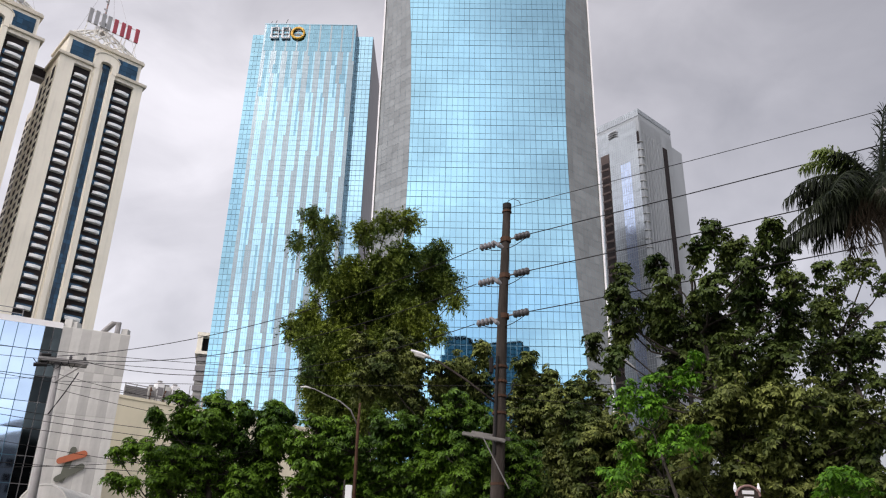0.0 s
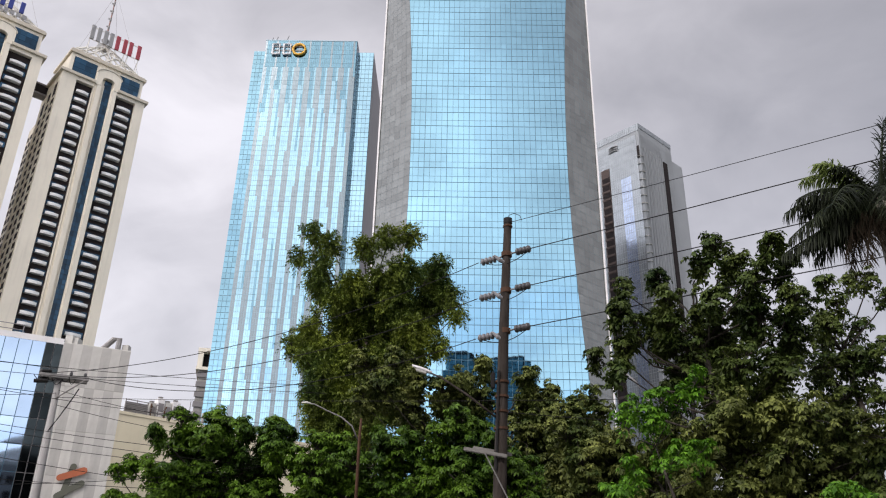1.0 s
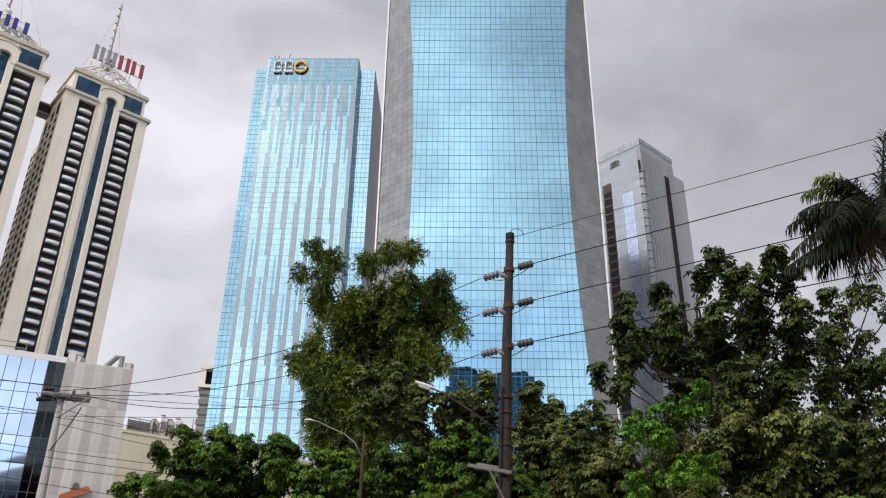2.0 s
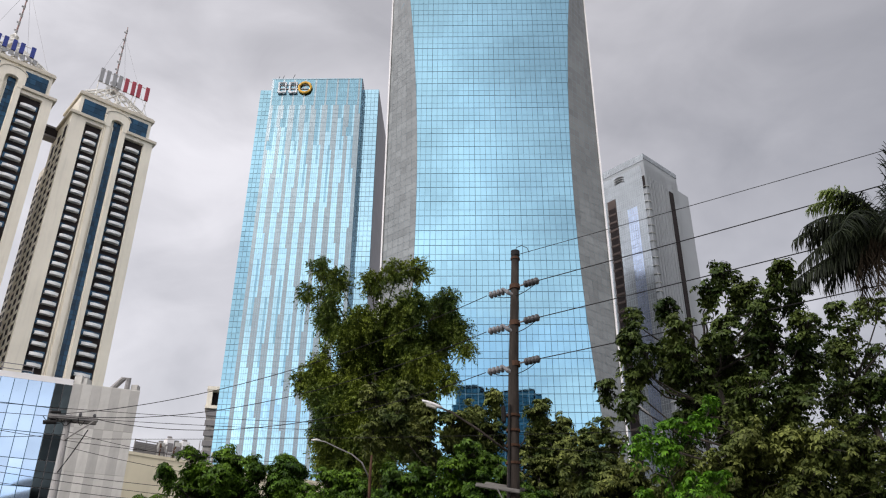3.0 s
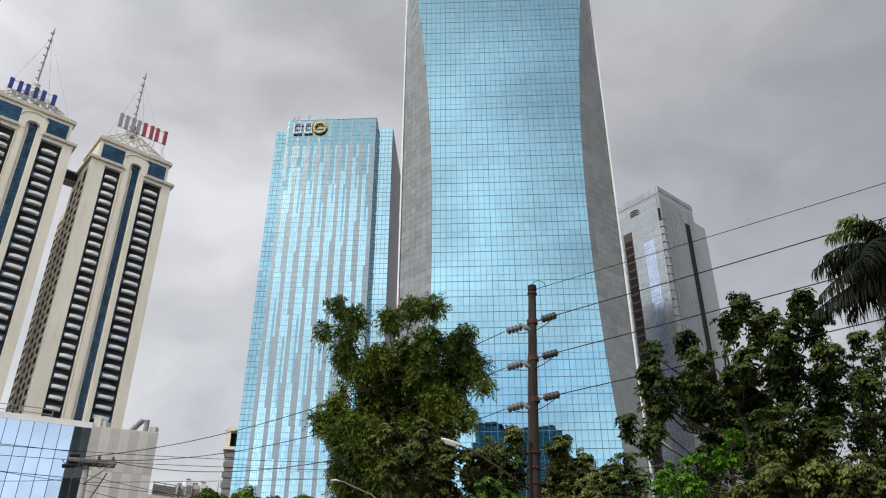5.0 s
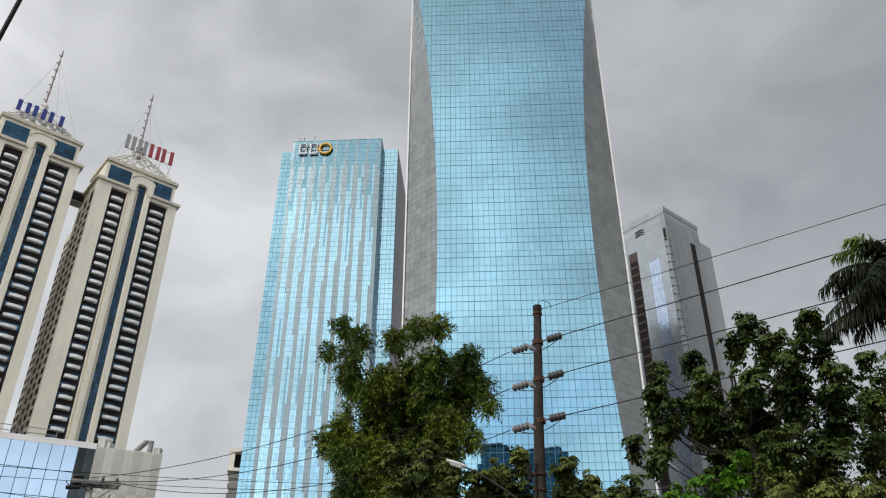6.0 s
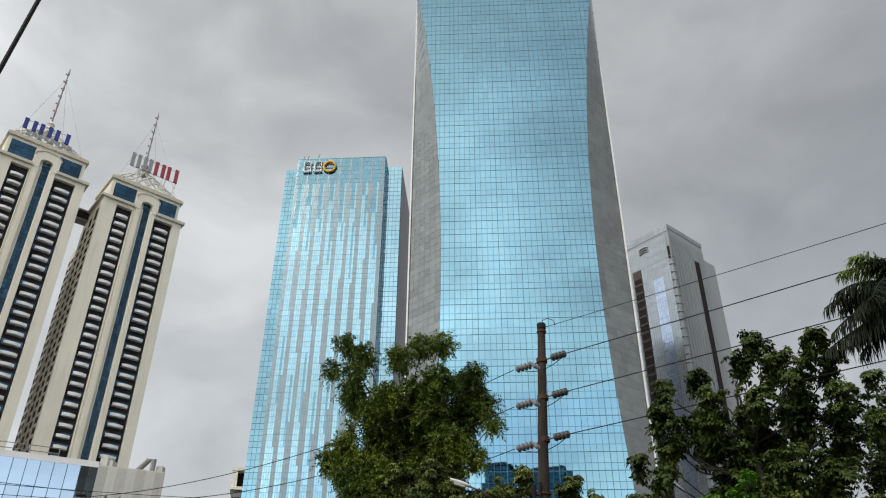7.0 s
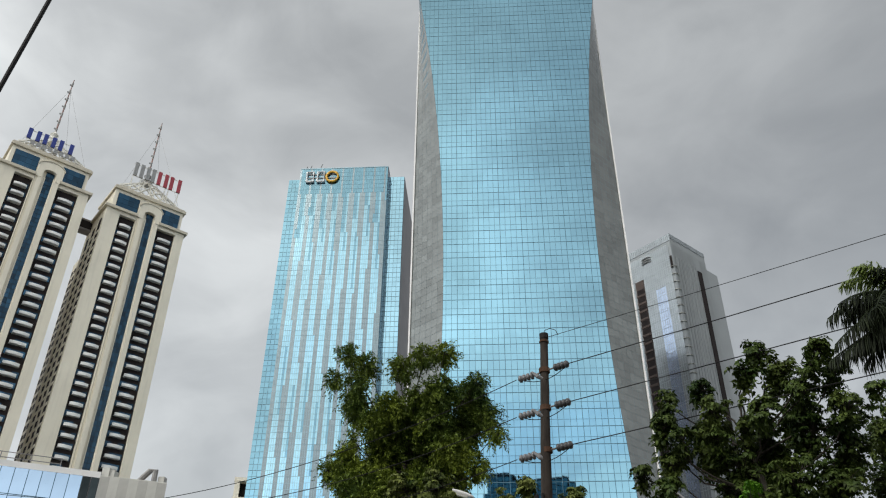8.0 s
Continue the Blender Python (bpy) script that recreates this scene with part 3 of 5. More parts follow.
def twin_tower(origin, tall_sign, label):
    W, D, H, F = 28.3, 19.0, 165.6, 3.3
    t = thing("cream_residential_tower", label, "skyscraper", (*origin, 0), TWIN_TURN, group="twin towers")
    bands = ((4.8, 10.5), (18.4, 25.2))
    strip = (13.9, 16.4)
    # front wall in piers, with the recesses between them
    for a, b in ((0, 4.8), (10.5, 13.9), (16.4, 18.4), (25.2, W)):
        part("wall_pier", Geo().box(a, b, 0, 1.62, 0, H), M["cream"], t)
    for a, b in bands:
        part("lintel", Geo().box(a + 0.01, b - 0.01, 0.03, 1.6, H - 1.8, H), M["cream"], t)
    part("wall", Geo().box(0, W, 1.6, D, 0, H), M["cream"], t, "cream painted concrete wall")
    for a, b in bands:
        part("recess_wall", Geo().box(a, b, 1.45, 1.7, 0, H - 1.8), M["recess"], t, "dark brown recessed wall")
        g = Geo()
        k = 0
        while k * F + 3 < H - 2:
            for j in range(3):
                if (k * 3 + j) % 4:
                    xa = a + 0.5 + j * (b - a - 0.8) / 3
                    g.box(xa, xa + (b - a - 1.2) / 3, 1.3, 1.44, k * F + 1.3, k * F + 3.1)
            k += 1
        part("band_glazing", g, M["tower_glass"], t, "dark blue balcony windows", kind="stuff")
        me = balcony_mesh((b - a) * 0.7)
        k = 0
        while k * F + 2 < H - 3:
            part("balcony", me, None, t, at=Matrix.Translation(((a + b) / 2 - 0.05, 0.75, k * F + 1.2)))
            k += 1
        # thin pier trims beside each band
    for x in (10.75, 13.45, 16.85, 18.15):
        part("pier_trim", Geo().box(x - 0.12, x + 0.12, -0.22, 0.0, 0, H - 0.5), M["cream_dark"], t)
    for x in (12.1, 17.5):
        part("pier", Geo().box(x - 0.75, x + 0.75, -0.45, 0.0, 0, 170.5), M["cream"], t)
    # glazed centre strip
    g = Geo()
    for k in range(int((168.4) / 1.65)):
        for j in range(2):
            xa = strip[0] + 0.05 + j * 1.25
            g.box(xa, xa + 1.15, 0.72, 0.82, k * 1.65 + 0.12, k * 1.65 + 1.6)
    part("centre_glazing", g, M["tower_glass"], t, "dark blue glazed centre strip", kind="stuff")
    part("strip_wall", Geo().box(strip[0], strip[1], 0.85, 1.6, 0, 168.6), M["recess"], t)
    # side columns of windows with ledges; their deep shade is a flat dark sheet
    for j, (ya, yb) in enumerate(((2.2, 5.2), (7.4, 10.4), (12.6, 15.6))):
        part("side_shade_sheet", Geo().box(-0.06, 0.0, ya, yb, 0, H - 4 - 1.5 * j), M["recess"], t, "dark sheet for a deep shaded window column")
        g = Geo()
        for k in range(int((H - 5 - 1.5 * j) / F)):
            g.box(-0.14, -0.06, ya + 0.1, yb - 0.1, k * F + 0.2, k * F + 1.3)
        part("side_ledging", g, M["cream"], t, "cream window ledges", kind="stuff")
        part("side_pier", Geo().box(-0.16, 0, yb + 0.25, yb + 1.95, 0, H - 2 - 1.5 * j), M["cream"], t)
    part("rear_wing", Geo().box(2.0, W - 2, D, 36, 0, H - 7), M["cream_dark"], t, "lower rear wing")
    g = Geo()
    for j in range(5):
        ya = D + 1.2 + j * 3.2
        for k in range(int((H - 10) / F)):
            g.box(1.9, 2.0, ya, ya + 2.0, k * F + 1.2, k * F + 3.0)
    part("rear_glazing", g, M["recess"], t, "dark rear windows", kind="stuff")
    # cornices and crown block
    part("lower_cornice", Geo().box(-0.9, 10.6, -0.9, D + 0.5, H - 0.5, H + 0.5).box(18.4, W + 0.9, -0.9, D + 0.5, H - 0.5, H + 0.5).box(10.6, 18.4, 1.2, D + 0.5, H - 0.5, H + 0.5), M["cream_dark"], t, "beige lower cornice")
    part("crown_block", Geo().box(1.6, W - 1.6, 1.0, D - 1.5, H + 0.5, 174.2), M["cream"], t, "cream crown storey")
    part("upper_cornice", Geo().box(0.9, W - 0.9, 0.2, D - 0.8, 174.2, 175.2).box(1.3, W - 1.3, 0.6, D - 1.2, 175.2, 175.8), M["cream_dark"], t, "beige upper cornice")
    for a, b in ((2.8, 10.5), (18.2, 25.6)):
        win = part("crown_window", Geo().box(a, b, 0.88, 1.0, 166.8, 173.0), M["recess"], t, "dark blue crown window")
        for i in range(4):
            for j in range(3):
                xa, za = a + 0.12 + i * (b - a - 0.1) / 4, 166.95 + j * 2.02
                part("pane", Geo().box(xa, xa + (b - a) / 4 - 0.07, 0.8, 0.88, za, za + 1.96), M["tower_glass"], win)
    # arched head of the centre bay
    arch = []
    for y in (-0.6, 1.0):
        ring = [(10.7, y, 165.0)] + [(14.8 + 4.1 * -math.cos(math.pi * i / 12), y, 169.6 + 2.3 * math.sin(math.pi * i / 12)) for i in range(13)] + [(18.9, y, 165.0)]
        ring += [(17.0, y, 165.0)] + [(14.8 + 2.0 * math.cos(math.pi * i / 12), y, 167.6 + 1.2 * math.sin(math.pi * i / 12)) for i in range(13)] + [(12.6, y, 165.0)]
        arch.append(ring)
    part("arch", Geo().rings(arch), M["cream"], t, "cream arched head")
    rim = [(14.8 + 4.2 * -math.cos(math.pi * i / 12), -0.6, 169.7 + 2.4 * math.sin(math.pi * i / 12)) for i in range(13)]
    part("arch_trim", Geo().tube(rim, 0.28, 6), M["cream_dark"], t)
    # steel lattice on the roof
    lat = Geo()
    def edge(x, yb):
        h = max(0.4, 9.0 * (1 - abs((x - 13.2) / 12.5)))
        return h

    for yb, lean in ((1.4, 0.35), (15.5, -0.35)):
        for row in range(2):
            for i in range(7):
                xa, xb = 2.6 + i * 3.2, 5.8 + i * 3.2

                def at(x, f):
                    return (x, yb + lean * edge(x, yb) * f, 175.7 + edge(x, yb) * f)
                f0, f1 = row / 2, (row + 1) / 2
                lat.tube([at(xa, f0), at(xb, f1)], 0.34, 4)
                lat.tube([at(xb, f0), at(xa, f1)], 0.34, 4)
                if row == 1:
                    lat.tube([at(xa, 1), at(xb, 1)], 0.24, 5)
    for x in (3.6, 8.0, 14.0, 20.0, 25.6):
        lat.tube([(x, 1.6, 175.6), (x, 14.5, 175.6)], 0.2, 5)
        if x < 4 or x > 25:
            lat.tube([(x, 1.6, 175.6), (13.2, 10.0, 188.0)], 0.24, 5)
            lat.tube([(x, 14.5, 175.6), (13.2, 10.0, 188.0)], 0.24, 5)
    part("roof_lattice", lat, M["steel_white"], t, "white steel roof lattice")
    head = Geo().lathe([(1.6, 186.5), (2.2, 188.0), (0.7, 189.5), (1.5, 190.6), (0.5, 192)], Matrix.Translation((13.2, 10, 0)), 8)
    part("mast_head", head, M["steel_white"] if tall_sign else M["steel_grey"], t)
    mast = part("mast", Geo().tube([(13.2, 10, 188), (13.2, 10, 218)], [0.34, 0.16], 6), M["mast_red"], t, "slender lattice mast")
    for k in range(7):
        part("mast_band", Geo().tube([(13.2, 10, 192 + k * 3.8), (13.2, 10, 193.7 + k * 3.8)], 0.36, 6), M["galv"], mast)
        part("antenna", Geo().box(12.3, 13.2, 9.9, 10.1, 193.2 + k * 3.6, 193.8 + k * 3.6), M["steel_grey"], mast)
    for x, y in ((3, 2), (25, 2), (22, 16)):
        part("guy_wire", Geo().tube([(13.2, 10, 213), (x, y, 176)], 0.05, 4), M["steel_grey"], t)
    # sign of plain blocks on the roof edge
    sign = thing("roof_sign_" + ("blue" if tall_sign else "red"), "", "sign", (*origin, 0), TWIN_TURN)
    return t, sign


def sign_blocks(sign, spans, z0, z1, y, mats):
    frame_bar = Geo()
    for (xa, xb), mat in zip(spans, mats):
        for bx in (xa + 0.8, xb - 0.8):
            part("sign_bar", Geo().box(bx - 0.68, bx + 0.68, y - 0.4, y + 0.1, z0, z1), M[mat], sign)
        for x in (xa + 0.4, xb - 0.4):
            frame_bar.tube([(x, y + 0.3, 175.7), (x, y + 0.3, z1)], 0.12, 5)
            frame_bar.tube([(x, y + 0.3, z0), (x, y + 4.5, 175.7)], 0.1, 5)
    for z in (z0, z1 - 0.5):
        frame_bar.box(spans[0][0], spans[-1][1], y + 0.15, y + 0.35, z, z + 0.2)
    part("sign_frame", frame_bar, M["steel_white"], sign, "white steel sign frame")


_, s1 = twin_tower((-130.6, 216.5), False, "cream high-rise tower with dark balcony bands and roof lattice")
s1.name = "rooftop_sign"
tagged(s1, "grey and red block letters on a steel roof frame", "sign")
sign_blocks(s1, ((5.5, 9.3), (10.0, 13.6), (14.3, 18.5), (19.0, 23.6)), 182.4, 188.2, 1.0, ("steel_grey", "steel_grey", "sign_red", "sign_red"))
_, s2 = twin_tower((-155.3, 191.3), True, "cream high-rise tower with blue roof sign and mast")
s2.name = "rooftop_sign"
tagged(s2, "deep blue block letters on a steel roof frame", "sign")
sign_blocks(s2, ((4.2, 8.6), (9.3, 13.6), (14.4, 19.4)), 178.6, 182.8, 0.8, ("sign_blue", "sign_blue", "sign_blue"))
bars = Geo()
for i in range(8):
    bars.box(6.0 + i * 1.9, 7.3 + i * 1.9, 0.5, 0.7, 176.6, 178.2)
part("lower_line", bars, M["steel_grey"], s2, "row of small dark bars")
bridge = thing("sky_bridge", "dark enclosed bridge between two cream towers", "bridge", (-130.6, 216.5, 0), TWIN_TURN)
part("bridge_deck", Geo().box(-6.8, 0.5, 14, 17.5, 161.5, 162.2).box(-6.8, 0.5, 14, 17.5, 165.4, 166.0), M["louvre"], bridge)
part("bridge_glazing", Geo().box(-6.8, 0.5, 14.2, 17.3, 162.2, 165.4), M["recess"], bridge)


# ------------------------------------------------------------------ silver tower beyond
def silver_tower():
    rnd = random.Random(11)
    t = thing("silver_glass_tower", "silver-grey glass high-rise with brown balcony column", "skyscraper", (79.6, 289.3, 0), 43.3)
    H, A, B = 196.3, 25.5, 23.0
    F = 3.75
    part("wall", Geo().box(0.15, A, 0.15, B, 0, H - 0.8), M["rt_side"], t)
    part("annex", Geo().box(A, 34.5, 0.6, B, 0, 188.5), M["rt_side"], t, "lower grey annex wall")
    # crown of pale fins
    crown = Geo()
    for i in range(24):
        crown.box(-0.05, 0.12, i * B / 24 + 0.09, (i + 1) * B / 24 - 0.09, H - 3.4, H)
    for i in range(26):
        crown.box(i * A / 26 + 0.07, (i + 1) * A / 26 - 0.07, -0.05, 0.12, H - 2.2, H)
    part("crown_screen", crown, M["rt_glass"], t, "pale glazed crown screen", kind="stuff")
    # left face panes on x = 0, seen from -x
    gs = {"rt_glass": Geo(), "rt_bright": Geo(), "rt_side": Geo()}
    for k in range(int((H - 2.0) / F)):
        for c in range(21):
            if 14 <= c <= 18 and (k + 1) * F < H - 13.5:
                continue
            y0, y1 = 1.6 + c * 1.02, 1.6 + (c + 1) * 1.02
            # columns 4 to 8 carry a bright reflection as paler glass
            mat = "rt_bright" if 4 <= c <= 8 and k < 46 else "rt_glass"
            for za, zb in ((k * F + 0.08, k * F + 1.2), (k * F + 1.28, (k + 1) * F - 0.04)):
                e = rnd.gauss(0, 0.004)
                gs[mat].quad((e, y1 - 0.05, za), (e, y0 + 0.05, za), (-e, y0 + 0.05, zb), (-e, y1 - 0.05, zb))
        # right face
        for c in range(14):
            x0 = 1.6 + c * 1.1
            gs["rt_side"].quad((x0 + 0.12, 0, k * F + 0.06), (x0 + 1.0, 0, k * F + 0.06), (x0 + 1.0, 0, (k + 1) * F - 0.06), (x0 + 0.12, 0, (k + 1) * F - 0.06))
        for c in range(3):
            x0 = 21.0 + c * 1.5
            gs["rt_side"].quad((x0 + 0.1, 0, k * F + 0.06), (x0 + 1.4, 0, k * F + 0.06), (x0 + 1.4, 0, (k + 1) * F - 0.06), (x0 + 0.1, 0, (k + 1) * F - 0.06))
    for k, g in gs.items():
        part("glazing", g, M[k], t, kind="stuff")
    for c in range(8):
        x0 = 2.0 + c * 2.05
        part("fin", Geo().box(x0, x0 + 0.16, -0.2, 0.0, 0, H - 11), M["rt_side"], t)
    part("brown_strip", Geo().box(17.6, 20.6, -0.2, 0.1, 0, H - 12), M["recess"], t, "dark brown vertical strip")
    col = part("balcony_column", Geo().box(-0.1, 0.1, 16.2, 20.4, 0, H - 16), M["rt_brown"], t, "brown balcony column with recess shade as dark sheets")
    for k in range(int((H - 17) / F)):
        # flat near-black sheet in place of the shade inside each balcony
        part("recess", Geo().box(-0.16, -0.1, 16.35, 20.1, k * F + 1.05, k * F + 3.55), M["recess"], col)
        part("parapet", Geo().box(-0.35, -0.1, 16.2, 20.4, k * F + 0.1, k * F + 1.0), M["rt_brown"], col)
    ledge = Geo().rings([[(-0.4, 1.7, z), (-0.4, 0.6, z), (0.25, -0.1, z), (0.6, -0.4, z), (1.7, -0.4, z), (1.7, 0.1, z), (0.1, 0.1, z), (0.1, 1.7, z)] for z in (0, 0.12)]).mesh("corner_balcony", M["panel_light"])
    for k in range(1, int((H - 12) / F)):
        part("corner_balcony", ledge, None, t, at=Matrix.Translation((0, 0, k * F)))
    # crown opening is only a dark sheet, its shade put into the colour
    part("crown_opening_shade", Geo().box(-0.12, 0.0, 0.5, 1.6, H - 17, H - 11), M["recess"], t)
    emblem = Geo()
    for i in range(3):
        emblem.tube([(-0.4, 13.2 + 2.2 * math.cos(a), H - 9.4 + 1.1 * i + 0.7 * math.sin(a)) for a in (math.pi * j / 8 for j in range(9))], 0.25, 5)
    part("emblem", emblem, M["steel_grey"], t, "grey curved emblem")


silver_tower()


# ------------------------------------------------------------------ low buildings
def podium():
    rnd = random.Random(7)
    # glass front
    a, b = Vector((-46.0, 66.2)), Vector((-37.4, 70.7))
    t = thing("glass_retail_block", "low block with reflective glass front and pale panel wall", "building")
    top = 24.2
    c, e = Vector((-36.1, 71.4)), Vector((-30.7, 73.9))
    ext = a + (a - b) * 2.5

    def wall(p, q, z0, z1, depth=0.4):
        d = (q - p).normalized()
        n = Vector((-d.y, d.x))
        g = Geo()
        pts = [p, q, q + n * depth, p + n * depth]
        g.rings([[(v.x, v.y, z) for v in pts] for z in (z0, z1)])
        return g
    part("block", Geo().rings([[(v.x, v.y, z) for v in (ext + Vector((-.3, .6)), b + Vector((0, .8)), c + Vector((0, .8)), e + Vector((-.6, .8)), e + Vector((-15, 22)), ext + Vector((-15, 22)))] for z in (0, top - 0.5)]), M["recess"], t)
    part("parapet", wall(ext, b, top - 0.15, top + 0.4, 0.9), M["white_metal"], t, "white parapet")
    part("parapet", wall(b, c, top - 0.15, top + 0.4, 0.9), M["white_metal"], t)

    def panes(p, q, n, z0, z1, rows, mat, name, gap=0.032, frame_mat="mullion"):
        holder = part(name, wall(p, q, z0, z1, 0.15), M[frame_mat], t)
        d = (q - p).normalized()
        L = (q - p).length
        w, h = L / n, (z1 - z0) / rows
        me = Geo().box(-w / 2 + gap, w / 2 - gap, -0.06, 0.02, -h / 2 + gap, h / 2 - gap).mesh("pane", M[mat])
        for i in range(n):
            for k in range(rows):
                m = Matrix.Translation((*(p + d * (w * (i + 0.5))), z0 + h * (k + 0.5))) @ Matrix.Rotation(math.atan2(d.y, d.x) + rnd.gauss(0, 0.006), 4, 'Z') @ Matrix.Rotation(rnd.gauss(0, 0.006), 4, 'X')
                part("pane", me, None, holder, at=m)
    panes(ext, b, 30, 0.5, top - 0.15, 10, "podium_glass", "glass_front")
    # return bay: the dark reflection is put into the pane colour
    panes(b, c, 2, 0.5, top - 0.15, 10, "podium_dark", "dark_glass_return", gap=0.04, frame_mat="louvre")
    # panel wall
    d = (e - c)
    n = 7
    holder = part("panel_wall", wall(c, e, 0, top - 0.4, 0.3), M["panel_mid"], t)
    w, h = d.length / n, 4.0
    meshes = [bevelled(-w / 2 + 0.005, w / 2 - 0.005, -0.09, 0.01, -h / 2 + 0.006, h / 2 - 0.006, 0.008, "panel", M[k]) for k in ("panel_light", "panel_mid")]
    for i in range(n):
        for k in range(6):
            p = c + d.normalized() * (w * (i + 0.5))
            part("panel", meshes[(i + (k > 4) + (k < 2) * (i // 3)) % 2], None, holder, at=Matrix.Translation((p.x, p.y, 0.3 + h * (k + 0.5) - 0.1)) @ Matrix.Rotation(math.atan2(d.y, d.x), 4, 'Z'))
    part("coping", wall(c, e, top - 0.4, top + 0.1, 0.8), M["panel_light"], t)
    for f, hh in ((0.02, 0.9), (0.1, 0.7)):
        p = c + d * f
        part("roof_box", Geo().box(p.x - 0.2, p.x + 0.5, p.y + 0.2, p.y + 1.2, top, top + hh), M["panel_light"], t)
    p = c + d * 0.7
    part("roof_duct", Geo().tube([(p.x - 1.1, p.y + 0.6, top + 0.2), (p.x - 0.2, p.y + 0.6, top + 1.2), (p.x + 0.35, p.y + 0.6, top + 1.2), (p.x + 0.35, p.y + 0.6, top)], 0.28, 8), M["galv"], t, "bent grey roof duct")
    p = c + d * 0.88
    part("roof_box", Geo().box(p.x - 0.3, p.x + 0.3, p.y + 0.3, p.y + 1.0, top, top + 0.7), M["panel_mid"], t)
    rail = Geo()
    for f in (0.0, 0.25, 0.5, 0.75, 1.0):
        q = ext + (b - ext) * (0.62 + 0.3 * f)
        rail.box(q.x - 0.03, q.x + 0.03, q.y + 1.2, q.y + 1.26, top - 0.5, top + 1.5)
    q0, q1 = ext + (b - ext) * 0.62, ext + (b - ext) * 0.92
    for z in (top + 0.95, top + 1.45):
        rail.tube([(q0.x, q0.y + 1.23, z), (q1.x, q1.y + 1.23, z)], 0.04, 5)
    part("roof_rail", rail, M["louvre"], t, "dark steel roof rail")
    # painted relief of rounded arms on the panel wall
    relief = thing("wall_relief", "orange and olive rounded relief on a pale panel wall", "wall art", (c.x, c.y, 0), math.degrees(math.atan2(d.y, d.x)))

    def arm(x0, z0, x1, z1, r, mat, y):
        g = Geo()
        v = Vector((x1 - x0, z1 - z0))
        ang = math.atan2(v.y, v.x)
        ring = [(x1 + r * math.cos(ang + s), z1 + r * math.sin(ang + s)) for s in (-math.pi / 2 + math.pi * i / 8 for i in range(9))]
        ring += [(x0 + r * 0.9 * math.cos(ang + math.pi / 2 + s), z0 + r * 0.9 * math.sin(ang + math.pi / 2 + s)) for s in (math.pi * i / 4 for i in range(5))]
        g.rings([[(x, yy, z) for x, z in ring] for yy in (y, y + 0.12)])
        part("arm", g, M[mat], relief)
    arm(2.5, 10.5, 3.0, 13.1, 0.27, "olive", -0.24)
    arm(2.1, 10.5, 3.9, 11.7, 0.28, "olive", -0.3)
    arm(2.05, 12.05, 3.9, 12.8, 0.3, "orange", -0.42)
    CX = -30.5
    canopy = thing("arched_canopy", "cream ribbed barrel canopy in front of a retail block", "canopy")
    for i in range(16):
        arcs = []
        for y, rr in ((63.0 + i * 0.42, 2.0), (63.0 + i * 0.42, 1.9), (63.36 + i * 0.42, 1.9), (63.36 + i * 0.42, 2.0)):
            arcs.append([(CX + rr * math.cos(s), y, 7.2 + (rr - 0.15) * math.sin(s)) for s in (math.pi * j / 12 for j in range(13))])
        part("rib", Geo().rings([[a[j] for a in arcs] for j in range(13)]), M["panel_light"], canopy)
    half_disc = [(CX + 1.88 * math.cos(s), 7.2 + 1.73 * math.sin(s)) for s in (math.pi * j / 12 for j in range(13))]
    part("end_wall", Geo().rings([[(x, y, z) for x, z in half_disc] for y in (63.05, 63.2)]), M["panel_mid"], canopy)
    part("side_wall", Geo().box(CX - 2.4, CX - 1.85, 63, 69.6, 0, 7.2).box(CX + 1.85, CX + 2.4, 63, 69.6, 0, 7.2).box(CX - 2.4, CX + 2.4, 62.7, 63, 0, 7.2), M["yellow_wall"], canopy)


podium()


